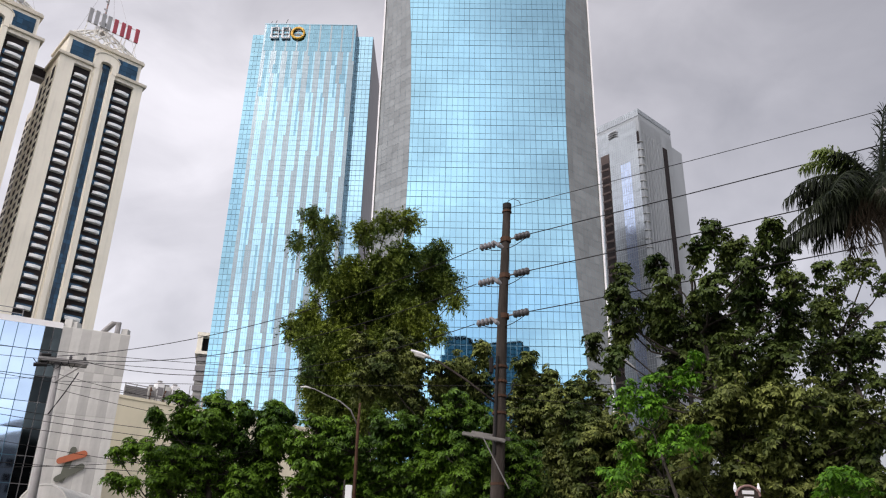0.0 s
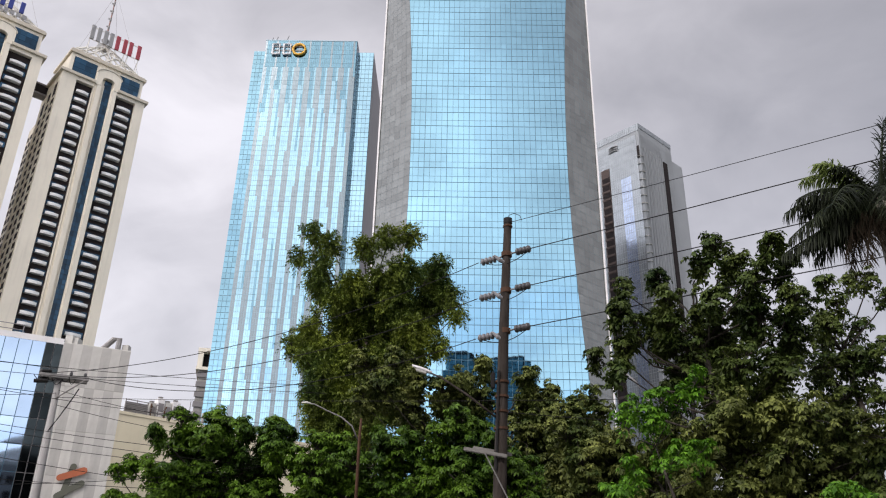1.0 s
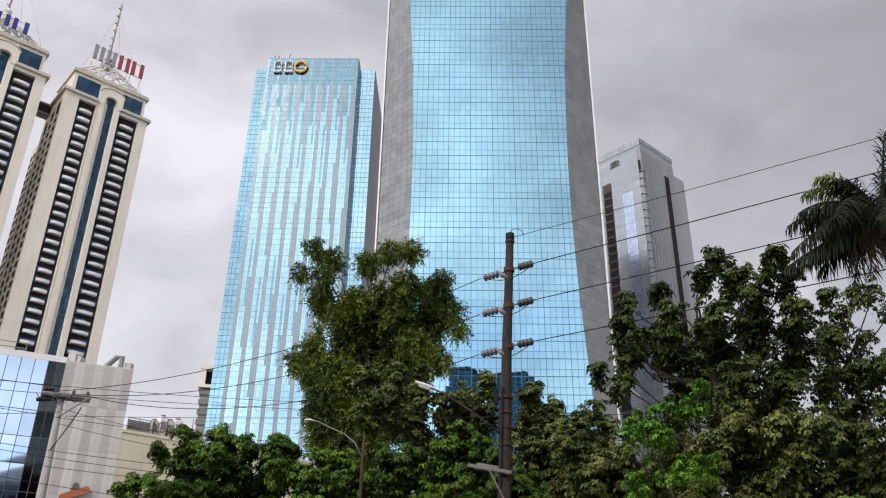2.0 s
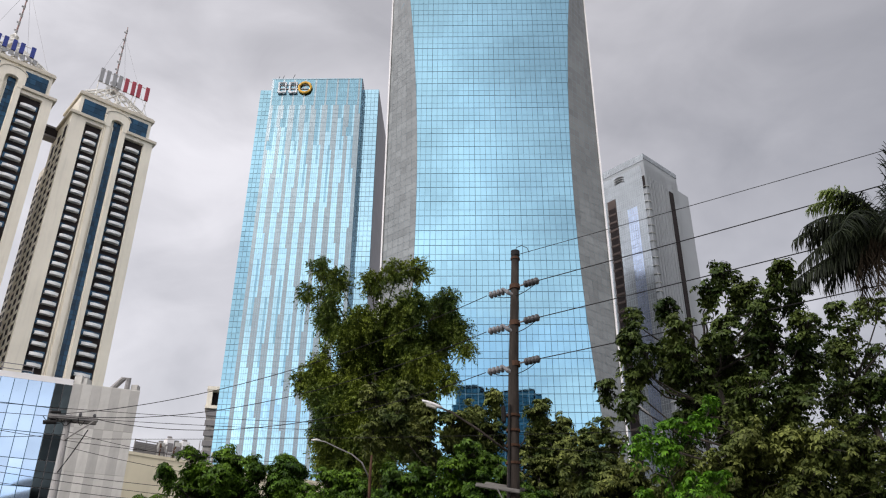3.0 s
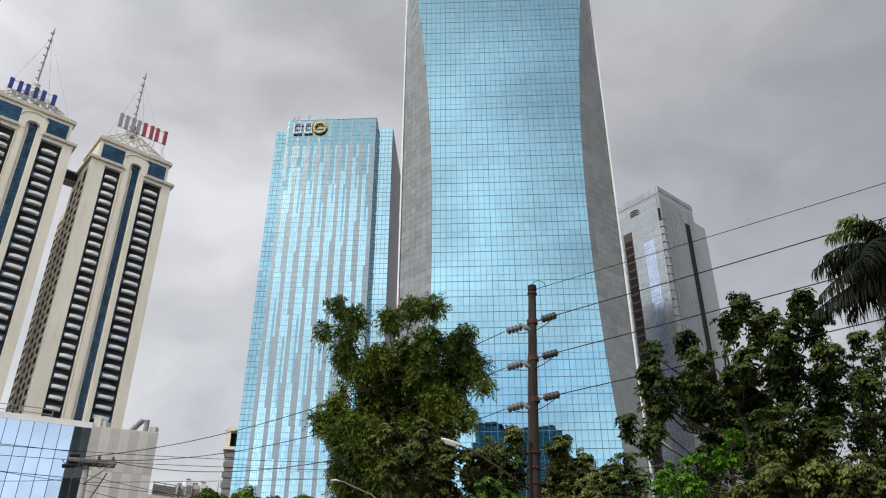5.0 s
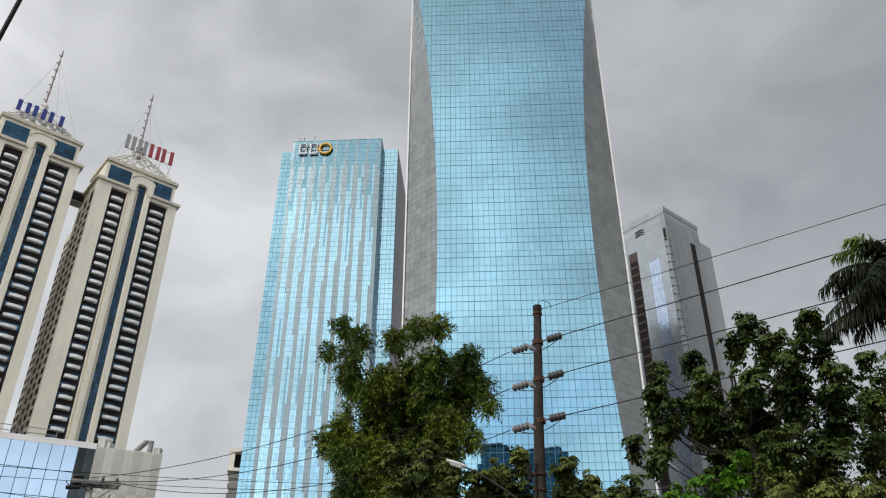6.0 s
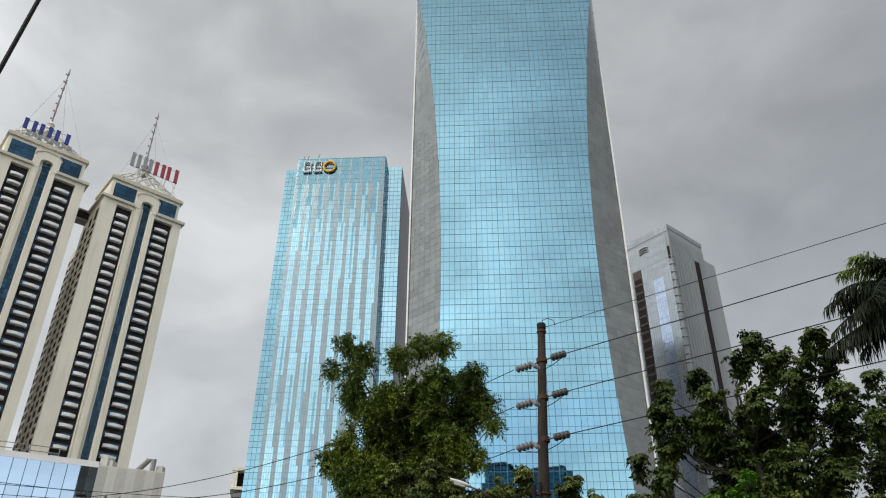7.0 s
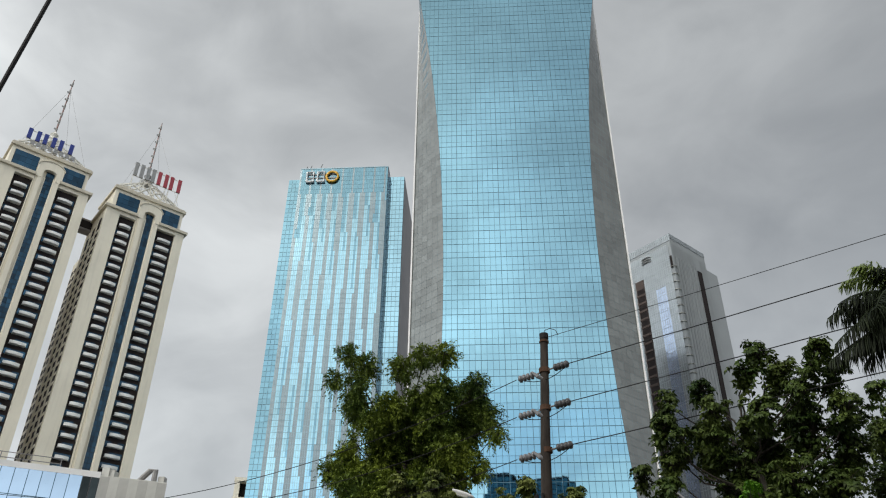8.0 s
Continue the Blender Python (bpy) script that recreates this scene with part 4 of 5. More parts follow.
def yellow_block():
    at, turn = (-43.9, 104.5), 42.6
    t = thing("pale_yellow_block", "plain pale yellow low building with rooftop machinery", "building", (*at, 0), turn)
    part("wall", Geo().box(-3, 34, 0, 18, 0, 25.2), M["yellow_wall"], t)
    part("parapet", Geo().box(-3.1, 34.1, -0.12, 0.3, 25.2, 25.6), M["yellow_wall"], t)
    plant = thing("rooftop_cooling_units", "grey and white steel cooling units and ducts on a flat roof", "machinery", (*at, 25.2), turn)
    rnd = random.Random(2)
    # louvred screen with a frame
    part("screen", Geo().box(1.6, 4.7, 1.6, 1.75, 0.5, 2.2), M["louvre"], plant)
    for k in range(7):
        part("slat", Geo().box(1.6, 4.7, 1.45, 1.6, 0.55 + k * 0.22, 0.65 + k * 0.22), M["galv"], plant)
    for x in (1.55, 3.1, 4.65):
        part("post", Geo().box(x, x + 0.1, 1.4, 1.5, 0, 2.5), M["louvre"], plant)
    part("rail", Geo().box(1.5, 4.8, 1.38, 1.46, 2.35, 2.45), M["louvre"], plant)
    # pale units and stacks
    for x, w, h, mat in ((5.0, 0.9, 2.6, "panel_mid"), (6.1, 1.0, 3.4, "white_metal"), (7.3, 0.8, 3.0, "panel_light"), (8.3, 1.1, 3.3, "white_metal"), (9.6, 0.8, 2.3, "panel_mid")):
        body = part("unit", bevelled(x, x + w, 1.6, 2.9, 0.4, h, 0.05, "unit", M[mat]), None, plant)
        part("grille", Geo().box(x + 0.12, x + w - 0.12, 1.55, 1.6, h * 0.45, h * 0.8), M["louvre"], body)
        part("fan_cowl", Geo().lathe([(0.3, h), (0.3, h + 0.12), (0.36, h + 0.3), (0.3, h + 0.32)], Matrix.Translation((x + w / 2, 2.2, 0)), 12), M["galv"], body)
        for dx in (0.08, w - 0.16):
            part("leg", Geo().box(x + dx, x + dx + 0.08, 1.7, 1.78, 0, 0.4), M["galv"], body)
    for i in range(6):
        x = 4.9 + i * 1.05 + rnd.uniform(-0.2, 0.2)
        part("duct", Geo().tube([(x, 1.2, 0), (x, 1.2, 1.4 + rnd.random()), (x + 0.25, 1.4, 1.9 + rnd.random() * 0.6)], 0.12, 8), M["galv"] if i % 2 else M["rust"], plant)
    part("rail", Geo().box(4.8, 14, 0.85, 0.92, 1.0, 1.07).box(4.8, 14, 0.85, 0.92, 1.6, 1.67), M["louvre"], plant)
    for i in range(9):
        part("post", Geo().box(4.8 + i * 1.14, 4.88 + i * 1.14, 0.85, 0.92, 0, 1.7 + (i == 5) * 1.9), M["louvre"], plant)
    for i in range(4):
        x = 10.8 + i * 0.8
        part("duct", Geo().tube([(x, 2, 0), (x, 2, 1.5 + i % 2)], 0.2, 8), M["panel_mid"], plant)


yellow_block()


def louvred_block():
    t = thing("louvred_parking_block", "grey louvred block with cream framed top storey", "building", (-80.3, 248.5, 0), 14.0)
    part("wall", Geo().box(0, 18, 0.3, 20, 0, 72.0), M["concrete"], t)
    for k in range(22):
        part("slat", Geo().box(-0.4, 18, -0.2, 0.3, 2.6 + k * 3.2, 4.3 + k * 3.2), M["louvre"], t)
    part("top_slab", Geo().box(-1.0, 18.4, -1.0, 20, 72.0, 73.0), M["cream"], t, "cream slab")
    part("top_slab", Geo().box(-1.0, 18.4, -1.0, 20, 78.0, 79.2), M["cream"], t, "cream slab")
    part("corner_post", Geo().box(-0.8, 0.8, -0.8, 20, 73.0, 78), M["cream"], t)
    part("top_recess", Geo().box(0.8, 18, 2.0, 19, 73.0, 78), M["recess"], t)


louvred_block()


def blue_block_behind():
    t = thing("dark_blue_office_block", "dark blue glass office block across the road", "building", (40.0, -300.0, 0))
    g = Geo()
    for x0, x1, top, ra, rb in ((-45, -16, 206, 3, 11), (-11, 33, 201, 10, 14)):
        def height(x):
            for corner, rad, sign in ((x0, ra, 1), (x1, rb, -1)):
                u = (x - corner) * sign
                if u < rad:
                    return top - rad + math.sqrt(max(0.0, rad * rad - (rad - u) ** 2))
            return top
        xs = [x0 + (x1 - x0) * i / 24 for i in range(25)]
        ring = [(x0, 0), (x1, 0)] + [(x, height(x) + 0.8) for x in reversed(xs)]
        part("wall", Geo().rings([[(x, y, z) for x, z in ring] for y in (-25, 0)]), M["recess"], t)
        n = int((x1 - x0) / 3)
        w = (x1 - x0) / n
        for k in range(int(top / 4)):
            for c in range(n):
                xa = x0 + c * w
                if k * 4 + 3.8 < min(height(xa), height(xa + w)):
                    g.quad((xa + w - 0.15, 0.06, k * 4 + 0.3), (xa + 0.15, 0.06, k * 4 + 0.3), (xa + 0.15, 0.06, k * 4 + 3.8), (xa + w - 0.15, 0.06, k * 4 + 3.8))
    part("glazing", g, M["far_blue"], t, kind="stuff")


blue_block_behind()


def street_row_behind():
    rnd = random.Random(21)
    x = -110.0
    while x < 130:
        w, h = rnd.uniform(18, 32), rnd.uniform(31, 41)
        b = thing("street_block", "plain grey block with rows of dark windows", "building", (x, -62.0 - rnd.uniform(0, 6), 0), group="blocks across the street")
        part("wall", Geo().box(0, w - 0.5, -16, 0, 0, h), M["louvre"], b)
        g = Geo()
        for k in range(int(h / 3.6)):
            for c in range(int(w / 3)):
                g.box(c * 3 + 0.5, c * 3 + 2.4, 0, 0.05, k * 3.6 + 1.0, k * 3.6 + 2.8)
        part("glazing", g, M["recess"], b, "dark windows", kind="stuff")
        part("parapet", Geo().box(-0.1, w - 0.4, -16, 0.15, h, h + 0.8), M["panel_mid"], b)
        x += w


street_row_behind()


# ------------------------------------------------------------------ poles, lamps and cables
def sag(a, b, drop, n=14):
    a, b = Vector(a), Vector(b)
    return [a.lerp(b, i / n) - Vector((0, 0, drop * 4 * (i / n) * (1 - i / n))) for i in range(n + 1)]


def insulator(parent, at, direction, mat):
    m = Matrix.Translation(at) @ Vector(direction).to_track_quat('Z', 'Y').to_matrix().to_4x4()
    prof = [(0.03, 0)]
    for k in range(4):
        z = 0.03 + k * 0.115
        prof += [(0.05, z), (0.102, z + 0.015), (0.11, z + 0.05), (0.096, z + 0.085), (0.05, z + 0.1)]
    prof += [(0.03, 0.5)]
    part("insulator", Geo().lathe(prof, m, 12), M[mat], parent, smooth=True)


def main_pole():
    p = thing("utility_pole", "weathered brown utility pole with insulators", "utility pole", (1.4, 20.93, 0))
    part("shaft", Geo().tube([(-0.16, 0, 0), (-0.08, 0, 4), (0.09, 0, 8.6), (0.26, 0, 12.1), (0.26, 0, 12.2)], [0.195, 0.18, 0.138, 0.11, 0.09], 14), M["pole"], p, smooth=True)
    part("cap", Geo().tube([(0.262, 0, 12.1), (0.263, 0, 12.26)], 0.13, 12), M["cable"], p)
    part("loop_wire", Geo().tube([(0.26, 0, 12.25), (0.3, 0, 12.38), (0.45, -0.05, 12.42), (0.6, -0.15, 12.3), (0.65, -0.25, 12.1)], 0.01, 5), M["cable"], p)
    part("top_ring", Geo().tube([(0.255, 0, 11.98), (0.256, 0, 12.03)], 0.14, 12), M["rust"], p)
    d = Vector((8.0, -5.7, 0)).normalized()
    left = Vector((-14.9, 5.9, -2.0)).normalized()
    for z, zl in ((11.1, 10.98), (9.98, 9.82), (8.78, 8.66)):
        x = -0.08 + 0.034 * (z - 4) + 0.05
        part("band", Geo().tube([(x, 0, z - 0.07), (x, 0, z + 0.07)], 0.155, 12), M["rust"], p)
        base = Vector((x, 0, z))
        part("link", Geo().tube([base, base + d * 0.34], 0.025, 6), M["galv"], p)
        insulator(p, base + d * 0.3, d, "porcelain")
        part("link", Geo().tube([base, base + left * 0.32 - Vector((0, 0, 0.05))], 0.025, 6), M["galv"], p)
        insulator(p, base + left * 0.3 - Vector((0, 0, 0.04)), left, "porcelain_pale")
        part("strut", Geo().tube([base + Vector((0, -0.05, -0.3)), base + Vector((-0.2, -0.06, -0.2)), base + Vector((-0.36, 0.02, -0.03))], [0.05, 0.065, 0.035], 8), M["porcelain_pale"], p)
        part("jumper", Geo().tube(sag(base + left * 0.8, base + d * 0.8 + Vector((0, 0, 0.0)), 0.28, 10), 0.012, 5), M["cable"], p)
    for z in (6.1, 6.55, 6.95, 7.35, 4.3):
        x = -0.08 + 0.034 * (z - 4)
        part("band", Geo().tube([(x, 0, z - 0.04), (x, 0, z + 0.025)], 0.19, 12), M["rust"], p)
    part("conduit", Geo().tube([(-0.16, -0.19, 5.0), (-0.06, -0.17, 7.6)], 0.035, 6), M["cable"], p)
    part("junction_box", bevelled(-0.27, -0.16, -0.1, 0.1, 7.15, 7.6, 0.03, "junction_box", M["cable"]), None, p)
    part("crossarm", bevelled(-0.85, 0.28, -0.3, -0.22, 5.34, 5.44, 0.015, "crossarm", M["timber"]), None, p, "bleached timber crossarm", at=Matrix.Translation((-0.25, 0, 5.4)) @ Matrix.Rotation(radians(9), 4, 'Y') @ Matrix.Translation((0.1, 0, -5.4)))
    part("crossarm", bevelled(-0.62, 0.42, 0.22, 0.3, 5.5, 5.6, 0.015, "crossarm", M["timber"]), None, p, "bleached timber crossarm", at=Matrix.Translation((-0.25, 0, 5.4)) @ Matrix.Rotation(radians(9), 4, 'Y') @ Matrix.Translation((0.1, 0, -5.4)))
    part("brace", Geo().tube([(-0.45, -0.3, 5.4), (0.2, -0.25, 4.15)], 0.018, 6), M["galv"], p)
    lamp = thing("street_lamp", "grey street lamp head on a long arm from a utility pole", "street lamp", (1.4, 20.93, 0))
    arm = part("arm", Geo().tube([(-0.05, -0.1, 6.3), (-0.9, -0.1, 6.95), (-1.6, -0.05, 7.42), (-1.95, 0, 7.58)], [0.034, 0.03, 0.026, 0.022], 8), M["pole"], lamp, smooth=True)
    rings = []
    for i in range(7):
        f = i / 6
        c = Vector((-1.85 - 0.55 * f, 0, 7.56 + 0.2 * f))
        w, h = 0.03 + 0.06 * math.sin(math.pi * (0.15 + 0.8 * f)), 0.022 + 0.035 * math.sin(math.pi * (0.15 + 0.8 * f))
        rings.append([c + Vector((0, w * math.cos(s), h * math.sin(s))) for s in (2 * math.pi * j / 10 for j in range(10))])
    headp = part("head", Geo().rings(rings), M["white_metal"], lamp, "pale cobra head", smooth=True)
    part("cover", Geo().rings([[(-2.0, 0.07, 7.57), (-2.0, -0.07, 7.57), (-2.3, -0.08, 7.66), (-2.3, 0.08, 7.66)], [(-2.02, 0.05, 7.53), (-2.02, -0.05, 7.53), (-2.28, -0.06, 7.61), (-2.28, 0.06, 7.61)]]), M["lamp_glass"], headp)
    far = Vector((1.66, 20.93, 0)) + (Vector((9.7, 15.2, 0)) - Vector((1.66, 20.93, 0))) * 3.6
    ends = []
    for z, dz in ((12.12, 0.0), (11.1, 0), (9.98, 0), (8.78, 0)):
        x = 1.4 - 0.08 + 0.034 * (z - 4) + 0.05
        st = Vector((x, 20.93, z)) + d * (0.8 if z < 12 else 0.1)
        w = thing("overhead_cable", "thin black overhead power cable strung between poles", "cable", group="overhead cables")
        part("strand", Geo().tube(sag(st, (far.x, far.y, z + (0.2 if z < 12 else -0.4)), 0.15, 24), 0.014 if z < 12 else 0.009, 5), M["cable"], w)
        ends.append(z)
    for i, zl in enumerate((11.06, 9.94, 8.74)):
        st = Vector((1.4 - 0.08 + 0.034 * (zl - 4), 20.93, zl)) + left * 0.8
        w = thing("overhead_cable", "thin black overhead power cable strung between poles", "cable", group="overhead cables")
        part("strand", Geo().tube(sag(st, (-13.9 + i * 0.55, 26.62 + i * 0.25, 8.95), 0.72 + 0.1 * i, 24), 0.012, 5), M["cable"], w)
    far_pole = thing("utility_pole", "brown utility pole carrying the far cable ends", "utility pole", (far.x, far.y, 0))
    part("shaft", Geo().tube([(0, 0, 0), (0, 0, 12.7)], [0.2, 0.12], 12), M["pole"], far_pole)


main_pole()


def left_pole():
    p = thing("concrete_utility_pole", "grey concrete utility pole with a short crossarm", "utility pole", (-13.35, 26.85, 0))
    part("shaft", Geo().tube([(0.02, 0, 0), (-0.02, 0, 4.3), (-0.12, 0, 9.0)], [0.155, 0.14, 0.095], 12), M["pole_grey"], p, smooth=True)
    part("crossarm", bevelled(-0.75, 0.85, -0.2, -0.08, 8.78, 8.92, 0.02, "crossarm", M["galv"]), None, p, at=Matrix.Rotation(radians(22), 4, 'Z'))
    part("brace", Geo().tube([(0.75, 0.1, 8.8), (-0.05, -0.1, 8.1)], 0.025, 6), M["galv"], p)
    for x in (-0.65, 0.3, 0.75):
        part("pin", Geo().lathe([(0.02, 0), (0.05, 0.03), (0.06, 0.1), (0.03, 0.16)], Matrix.Translation((x * 0.93, x * 0.37 - 0.13, 8.9)), 8), M["porcelain"], p)
    for i in range(3):
        part("cable_coil", Geo().tube([(-0.4 + 0.08 * math.cos(s) - 0.1 * i, -0.3 + 0.03 * i, 8.74 + 0.07 * math.sin(s) + 0.05 * i) for s in (math.pi * 2 * k / 12 for k in range(13))], 0.03, 5), M["cable"], p)
    part("crossarm", bevelled(-0.7, 0.8, 0.08, 0.18, 8.74, 8.86, 0.02, "crossarm", M["timber"]), None, p, at=Matrix.Rotation(radians(22), 4, 'Z'))
    part("pole_band", Geo().tube([(-0.115, 0, 8.72), (-0.119, 0, 8.95)], 0.125, 12), M["louvre"], p)
    part("splice_case", Geo().tube([(-0.75, -0.42, 8.62), (-0.35, -0.28, 8.66)], [0.07, 0.07], 8), M["cable"], p, "black cable splice case")
    part("splice_case", Geo().tube([(-0.62, -0.38, 8.98), (-0.3, -0.25, 9.02)], [0.05, 0.05], 8), M["cable"], p, "black cable splice case")
    for k in range(5):
        a, b = -0.85 + 0.28 * k, -0.35 + 0.2 * k
        part("jumper", Geo().tube(sag((a, -0.32 + 0.05 * k, 8.86 + 0.05 * (k % 2)), (b, -0.2 + 0.06 * k, 8.8), 0.16 + 0.05 * (k % 3), 8), 0.014, 5), M["cable"], p)
    part("drop_wire", Geo().tube(sag((-0.05, -0.1, 7.0), (0.6, 0.1, 8.5), 0.05), 0.02, 5), M["cable"], p)


left_pole()


def lamp_post():
    p = thing("bracket_street_lamp", "slim street lamp on a rusty brown post", "street lamp", (-2.6, 23.86, 0))
    part("post", Geo().tube([(0, 0, 0), (-0.03, 0, 6.4), (-0.01, 0, 6.95)], [0.065, 0.045, 0.03], 10), M["rust"], p, smooth=True)
    part("arm", Geo().tube([(-0.05, 0, 6.28), (-0.28, -0.04, 6.72), (-0.6, -0.1, 6.96), (-1.04, -0.16, 7.14), (-1.4, -0.22, 7.3), (-1.6, -0.24, 7.33)], [0.024, 0.024, 0.022, 0.02, 0.02, 0.018], 8), M["galv"], p, "pale bent arm", smooth=True)
    part("head", Geo().tube([(-1.48, -0.22, 7.31), (-1.64, -0.25, 7.35), (-1.8, -0.26, 7.34)], [0.02, 0.036, 0.02], 8), M["lamp_glass"], p, smooth=True)
    box = thing("notice_board", "small white board fixed on a lamp post", "sign", (-2.68, 23.1, 0))
    part("board", bevelled(-0.11, 0.08, -0.03, 0.03, 3.6, 4.46, 0.01, "board", M["sign_white"]), None, box)
    part("stake", Geo().tube([(-0.15, 0.05, 0), (-0.15, 0.05, 4.6)], 0.025, 6), M["pole"], box)


lamp_post()


def hidden_lamp():
    p = thing("street_lamp", "small pale street lamp head half hidden in leaves", "street lamp", (5.9, 23.25, 0))
    part("post", Geo().tube([(0, 0, 0), (0, 0, 7.6)], [0.09, 0.06], 10), M["galv"], p, smooth=True)
    part("arm", Geo().tube([(0, 0, 7.4), (-0.3, 0.1, 8.1), (-0.6, 0.19, 8.4)], 0.025, 6), M["galv"], p, smooth=True)
    part("head", Geo().tube([(-0.52, 0.17, 8.34), (-0.72, 0.19, 8.47), (-0.96, 0.19, 8.53)], [0.03, 0.07, 0.04], 8), M["lamp_glass"], p, smooth=True)


hidden_lamp()


def cables():
    spans = (((-15.2, 22.0, 7.9), (-4.2, 27.0, 8.5), 0.1), ((-15.2, 22.0, 8.2), (-4.2, 27.0, 8.75), 0.12), ((-15.0, 22.2, 7.6), (-5.2, 26.6, 7.3), 0.2),
             ((-15.6, 22.6, 6.75), (-5.2, 26.7, 6.2), 0.15), ((-15.6, 22.6, 6.6), (-5.2, 26.7, 5.9), 0.15), ((-15.6, 22.6, 6.25), (-6.2, 26.5, 5.75), 0.1),
             ((-15.6, 22.6, 5.9), (-6.8, 26.2, 5.05), 0.1), ((-15.6, 22.4, 5.0), (-6.2, 26.4, 5.1), 0.1), ((-13.4, 23.6, 4.8), (-3.3, 27.0, 6.5), 0.25),
             ((-13.4, 26.8, 8.15), (5.9, 23.25, 7.55), 0.1), ((3.2, 26.8, 6.55), (15.0, 23.2, 6.2), 0.1), ((1.5, 21.2, 6.6), (9.0, 21.6, 6.5), 0.1),
             ((-15.4, 22.2, 7.2), (-13.4, 26.8, 8.3), 0.1), ((-13.4, 26.8, 8.4), (-3.3, 29.8, 7.6), 0.35), ((-13.4, 26.8, 7.9), (-3.3, 29.8, 7.0), 0.3))
    for a, b, s in spans:
        w = thing("street_cable", "thin black telephone cable hanging along the street", "cable", group="street cables")
        part("strand", Geo().tube(sag(a, b, s), 0.009, 5), M["cable"], w)
    w = thing("guy_cable", "thick black cable rising from the ground close by", "cable")
    part("strand", Geo().tube([(-5.6, 5.75, 0), (-5.25, 6.04, 7.81), (-5.16, 6.11, 9.35), (-5.0, 6.2, 12.2), (-4.6, 3.0, 13.2), (-4.4, -6, 13.0)], 0.026, 6), M["cable"], w)


cables()


# ------------------------------------------------------------------ trees
def leaf_mesh(name, pos, dirs, ups, length, width, mat):
    """Folded pointed leaves: one per row of pos, dirs, ups."""
    n = len(pos)
    side = np.cross(dirs, ups)
    side /= np.linalg.norm(side, axis=1)[:, None] + 1e-9
    up = np.cross(side, dirs)
    l, w = length[:, None], width[:, None]
    mid = pos + dirs * l * 0.45
    v = np.empty((n, 5, 3))
    v[:, 0] = pos
    v[:, 1] = mid + side * w * 0.5 + up * w * 0.12
    v[:, 2] = pos + dirs * l - up * l * 0.18
    v[:, 3] = mid - side * w * 0.5 + up * w * 0.12
    v[:, 4] = mid - up * w * 0.1
    f = np.array([[0, 4, 1], [1, 4, 2], [2, 4, 3], [3, 4, 0]])
    faces = (np.arange(n)[:, None, None] * 5 + f[None]).reshape(-1, 3)
    me = bpy.data.meshes.new(name)
    me.vertices.add(n * 5)
    me.vertices.foreach_set("co", v.reshape(-1).astype(np.float32))
    me.loops.add(len(faces) * 3)
    me.loops.foreach_set("vertex_index", faces.reshape(-1).astype(np.int32))
    me.polygons.add(len(faces))
    me.polygons.foreach_set("loop_start", (np.arange(len(faces)) * 3).astype(np.int32))
    me.materials.append(mat)
    me.update(calc_edges=True)
    return me


def unit(a):
    return a / (np.linalg.norm(a, axis=-1, keepdims=True) + 1e-9)


def frame_of(axis):
    """Two directions across each axis."""
    ref = unit(np.cross(axis, np.array([0.31, 0.77, 0.55])))
    return ref, np.cross(axis, ref)


def whorled(rng, lobe, length, pads, rosettes, whorl, size, lift, droop):
    """Umbrella-shaped pads of leaf rosettes on the outside of one bough."""
    c, r = np.array(lobe[:3]), lobe[3]
    k = int(pads * (r / 0.5) ** 1.6) + 3
    u = unit(rng.normal(size=(k, 3)) + np.array([0, 0, lift]))
    reach = rng.uniform(0.3, 1.2, size=(k, 1))
    pc = c + u * np.array([1, 1, 0.9]) * r * reach
    pr = rng.uniform(0.17, 0.33, size=k) * size
    pr *= 1.2 - 0.5 * reach[:, 0]
    m = np.maximum(4, (rosettes * (pr / 0.25) ** 2).astype(int))
    which = np.repeat(np.arange(k), m)
    n = len(which)
    f = rng.uniform(0, 1, size=n) ** 0.5
    phi = rng.uniform(0, 2 * math.pi, size=n)
    axis0 = unit(u * 0.45 + np.array([0, 0, 1.0]))[which]
    e1, e2 = frame_of(axis0)
    radial = e1 * np.cos(phi)[:, None] + e2 * np.sin(phi)[:, None]
    R = pr[which][:, None]
    pos = pc[which] + radial * R * f[:, None] + axis0 * R * (0.5 * (1 - f[:, None] ** 2) + rng.normal(size=(n, 1)) * 0.12)
    axis = unit(axis0 + radial * f[:, None] * 0.8 + rng.normal(size=(n, 3)) * 0.22)
    r1, r2 = frame_of(axis)
    P, D, U, S = [], [], [], []
    spin = rng.uniform(0, 6.28, size=(n, 1))
    big = rng.uniform(0.75, 1.2, size=n)
    for j in range(whorl):
        a = spin + 2 * math.pi * j / whorl + rng.uniform(-0.25, 0.25, size=(n, 1))
        flat = r1 * np.cos(a) + r2 * np.sin(a)
        D.append(unit(flat + axis * rng.uniform(-0.1, 0.35, size=(n, 1)) + np.array([0, 0, -droop]) + rng.normal(size=(n, 3)) * 0.14))
        P.append(pos + flat * length * 0.1)
        U.append(unit(axis + flat * 0.35 + rng.normal(size=(n, 3)) * 0.2))
        S.append(length * big * rng.uniform(0.75, 1.15, size=n))
    return pc, P, D, U, S


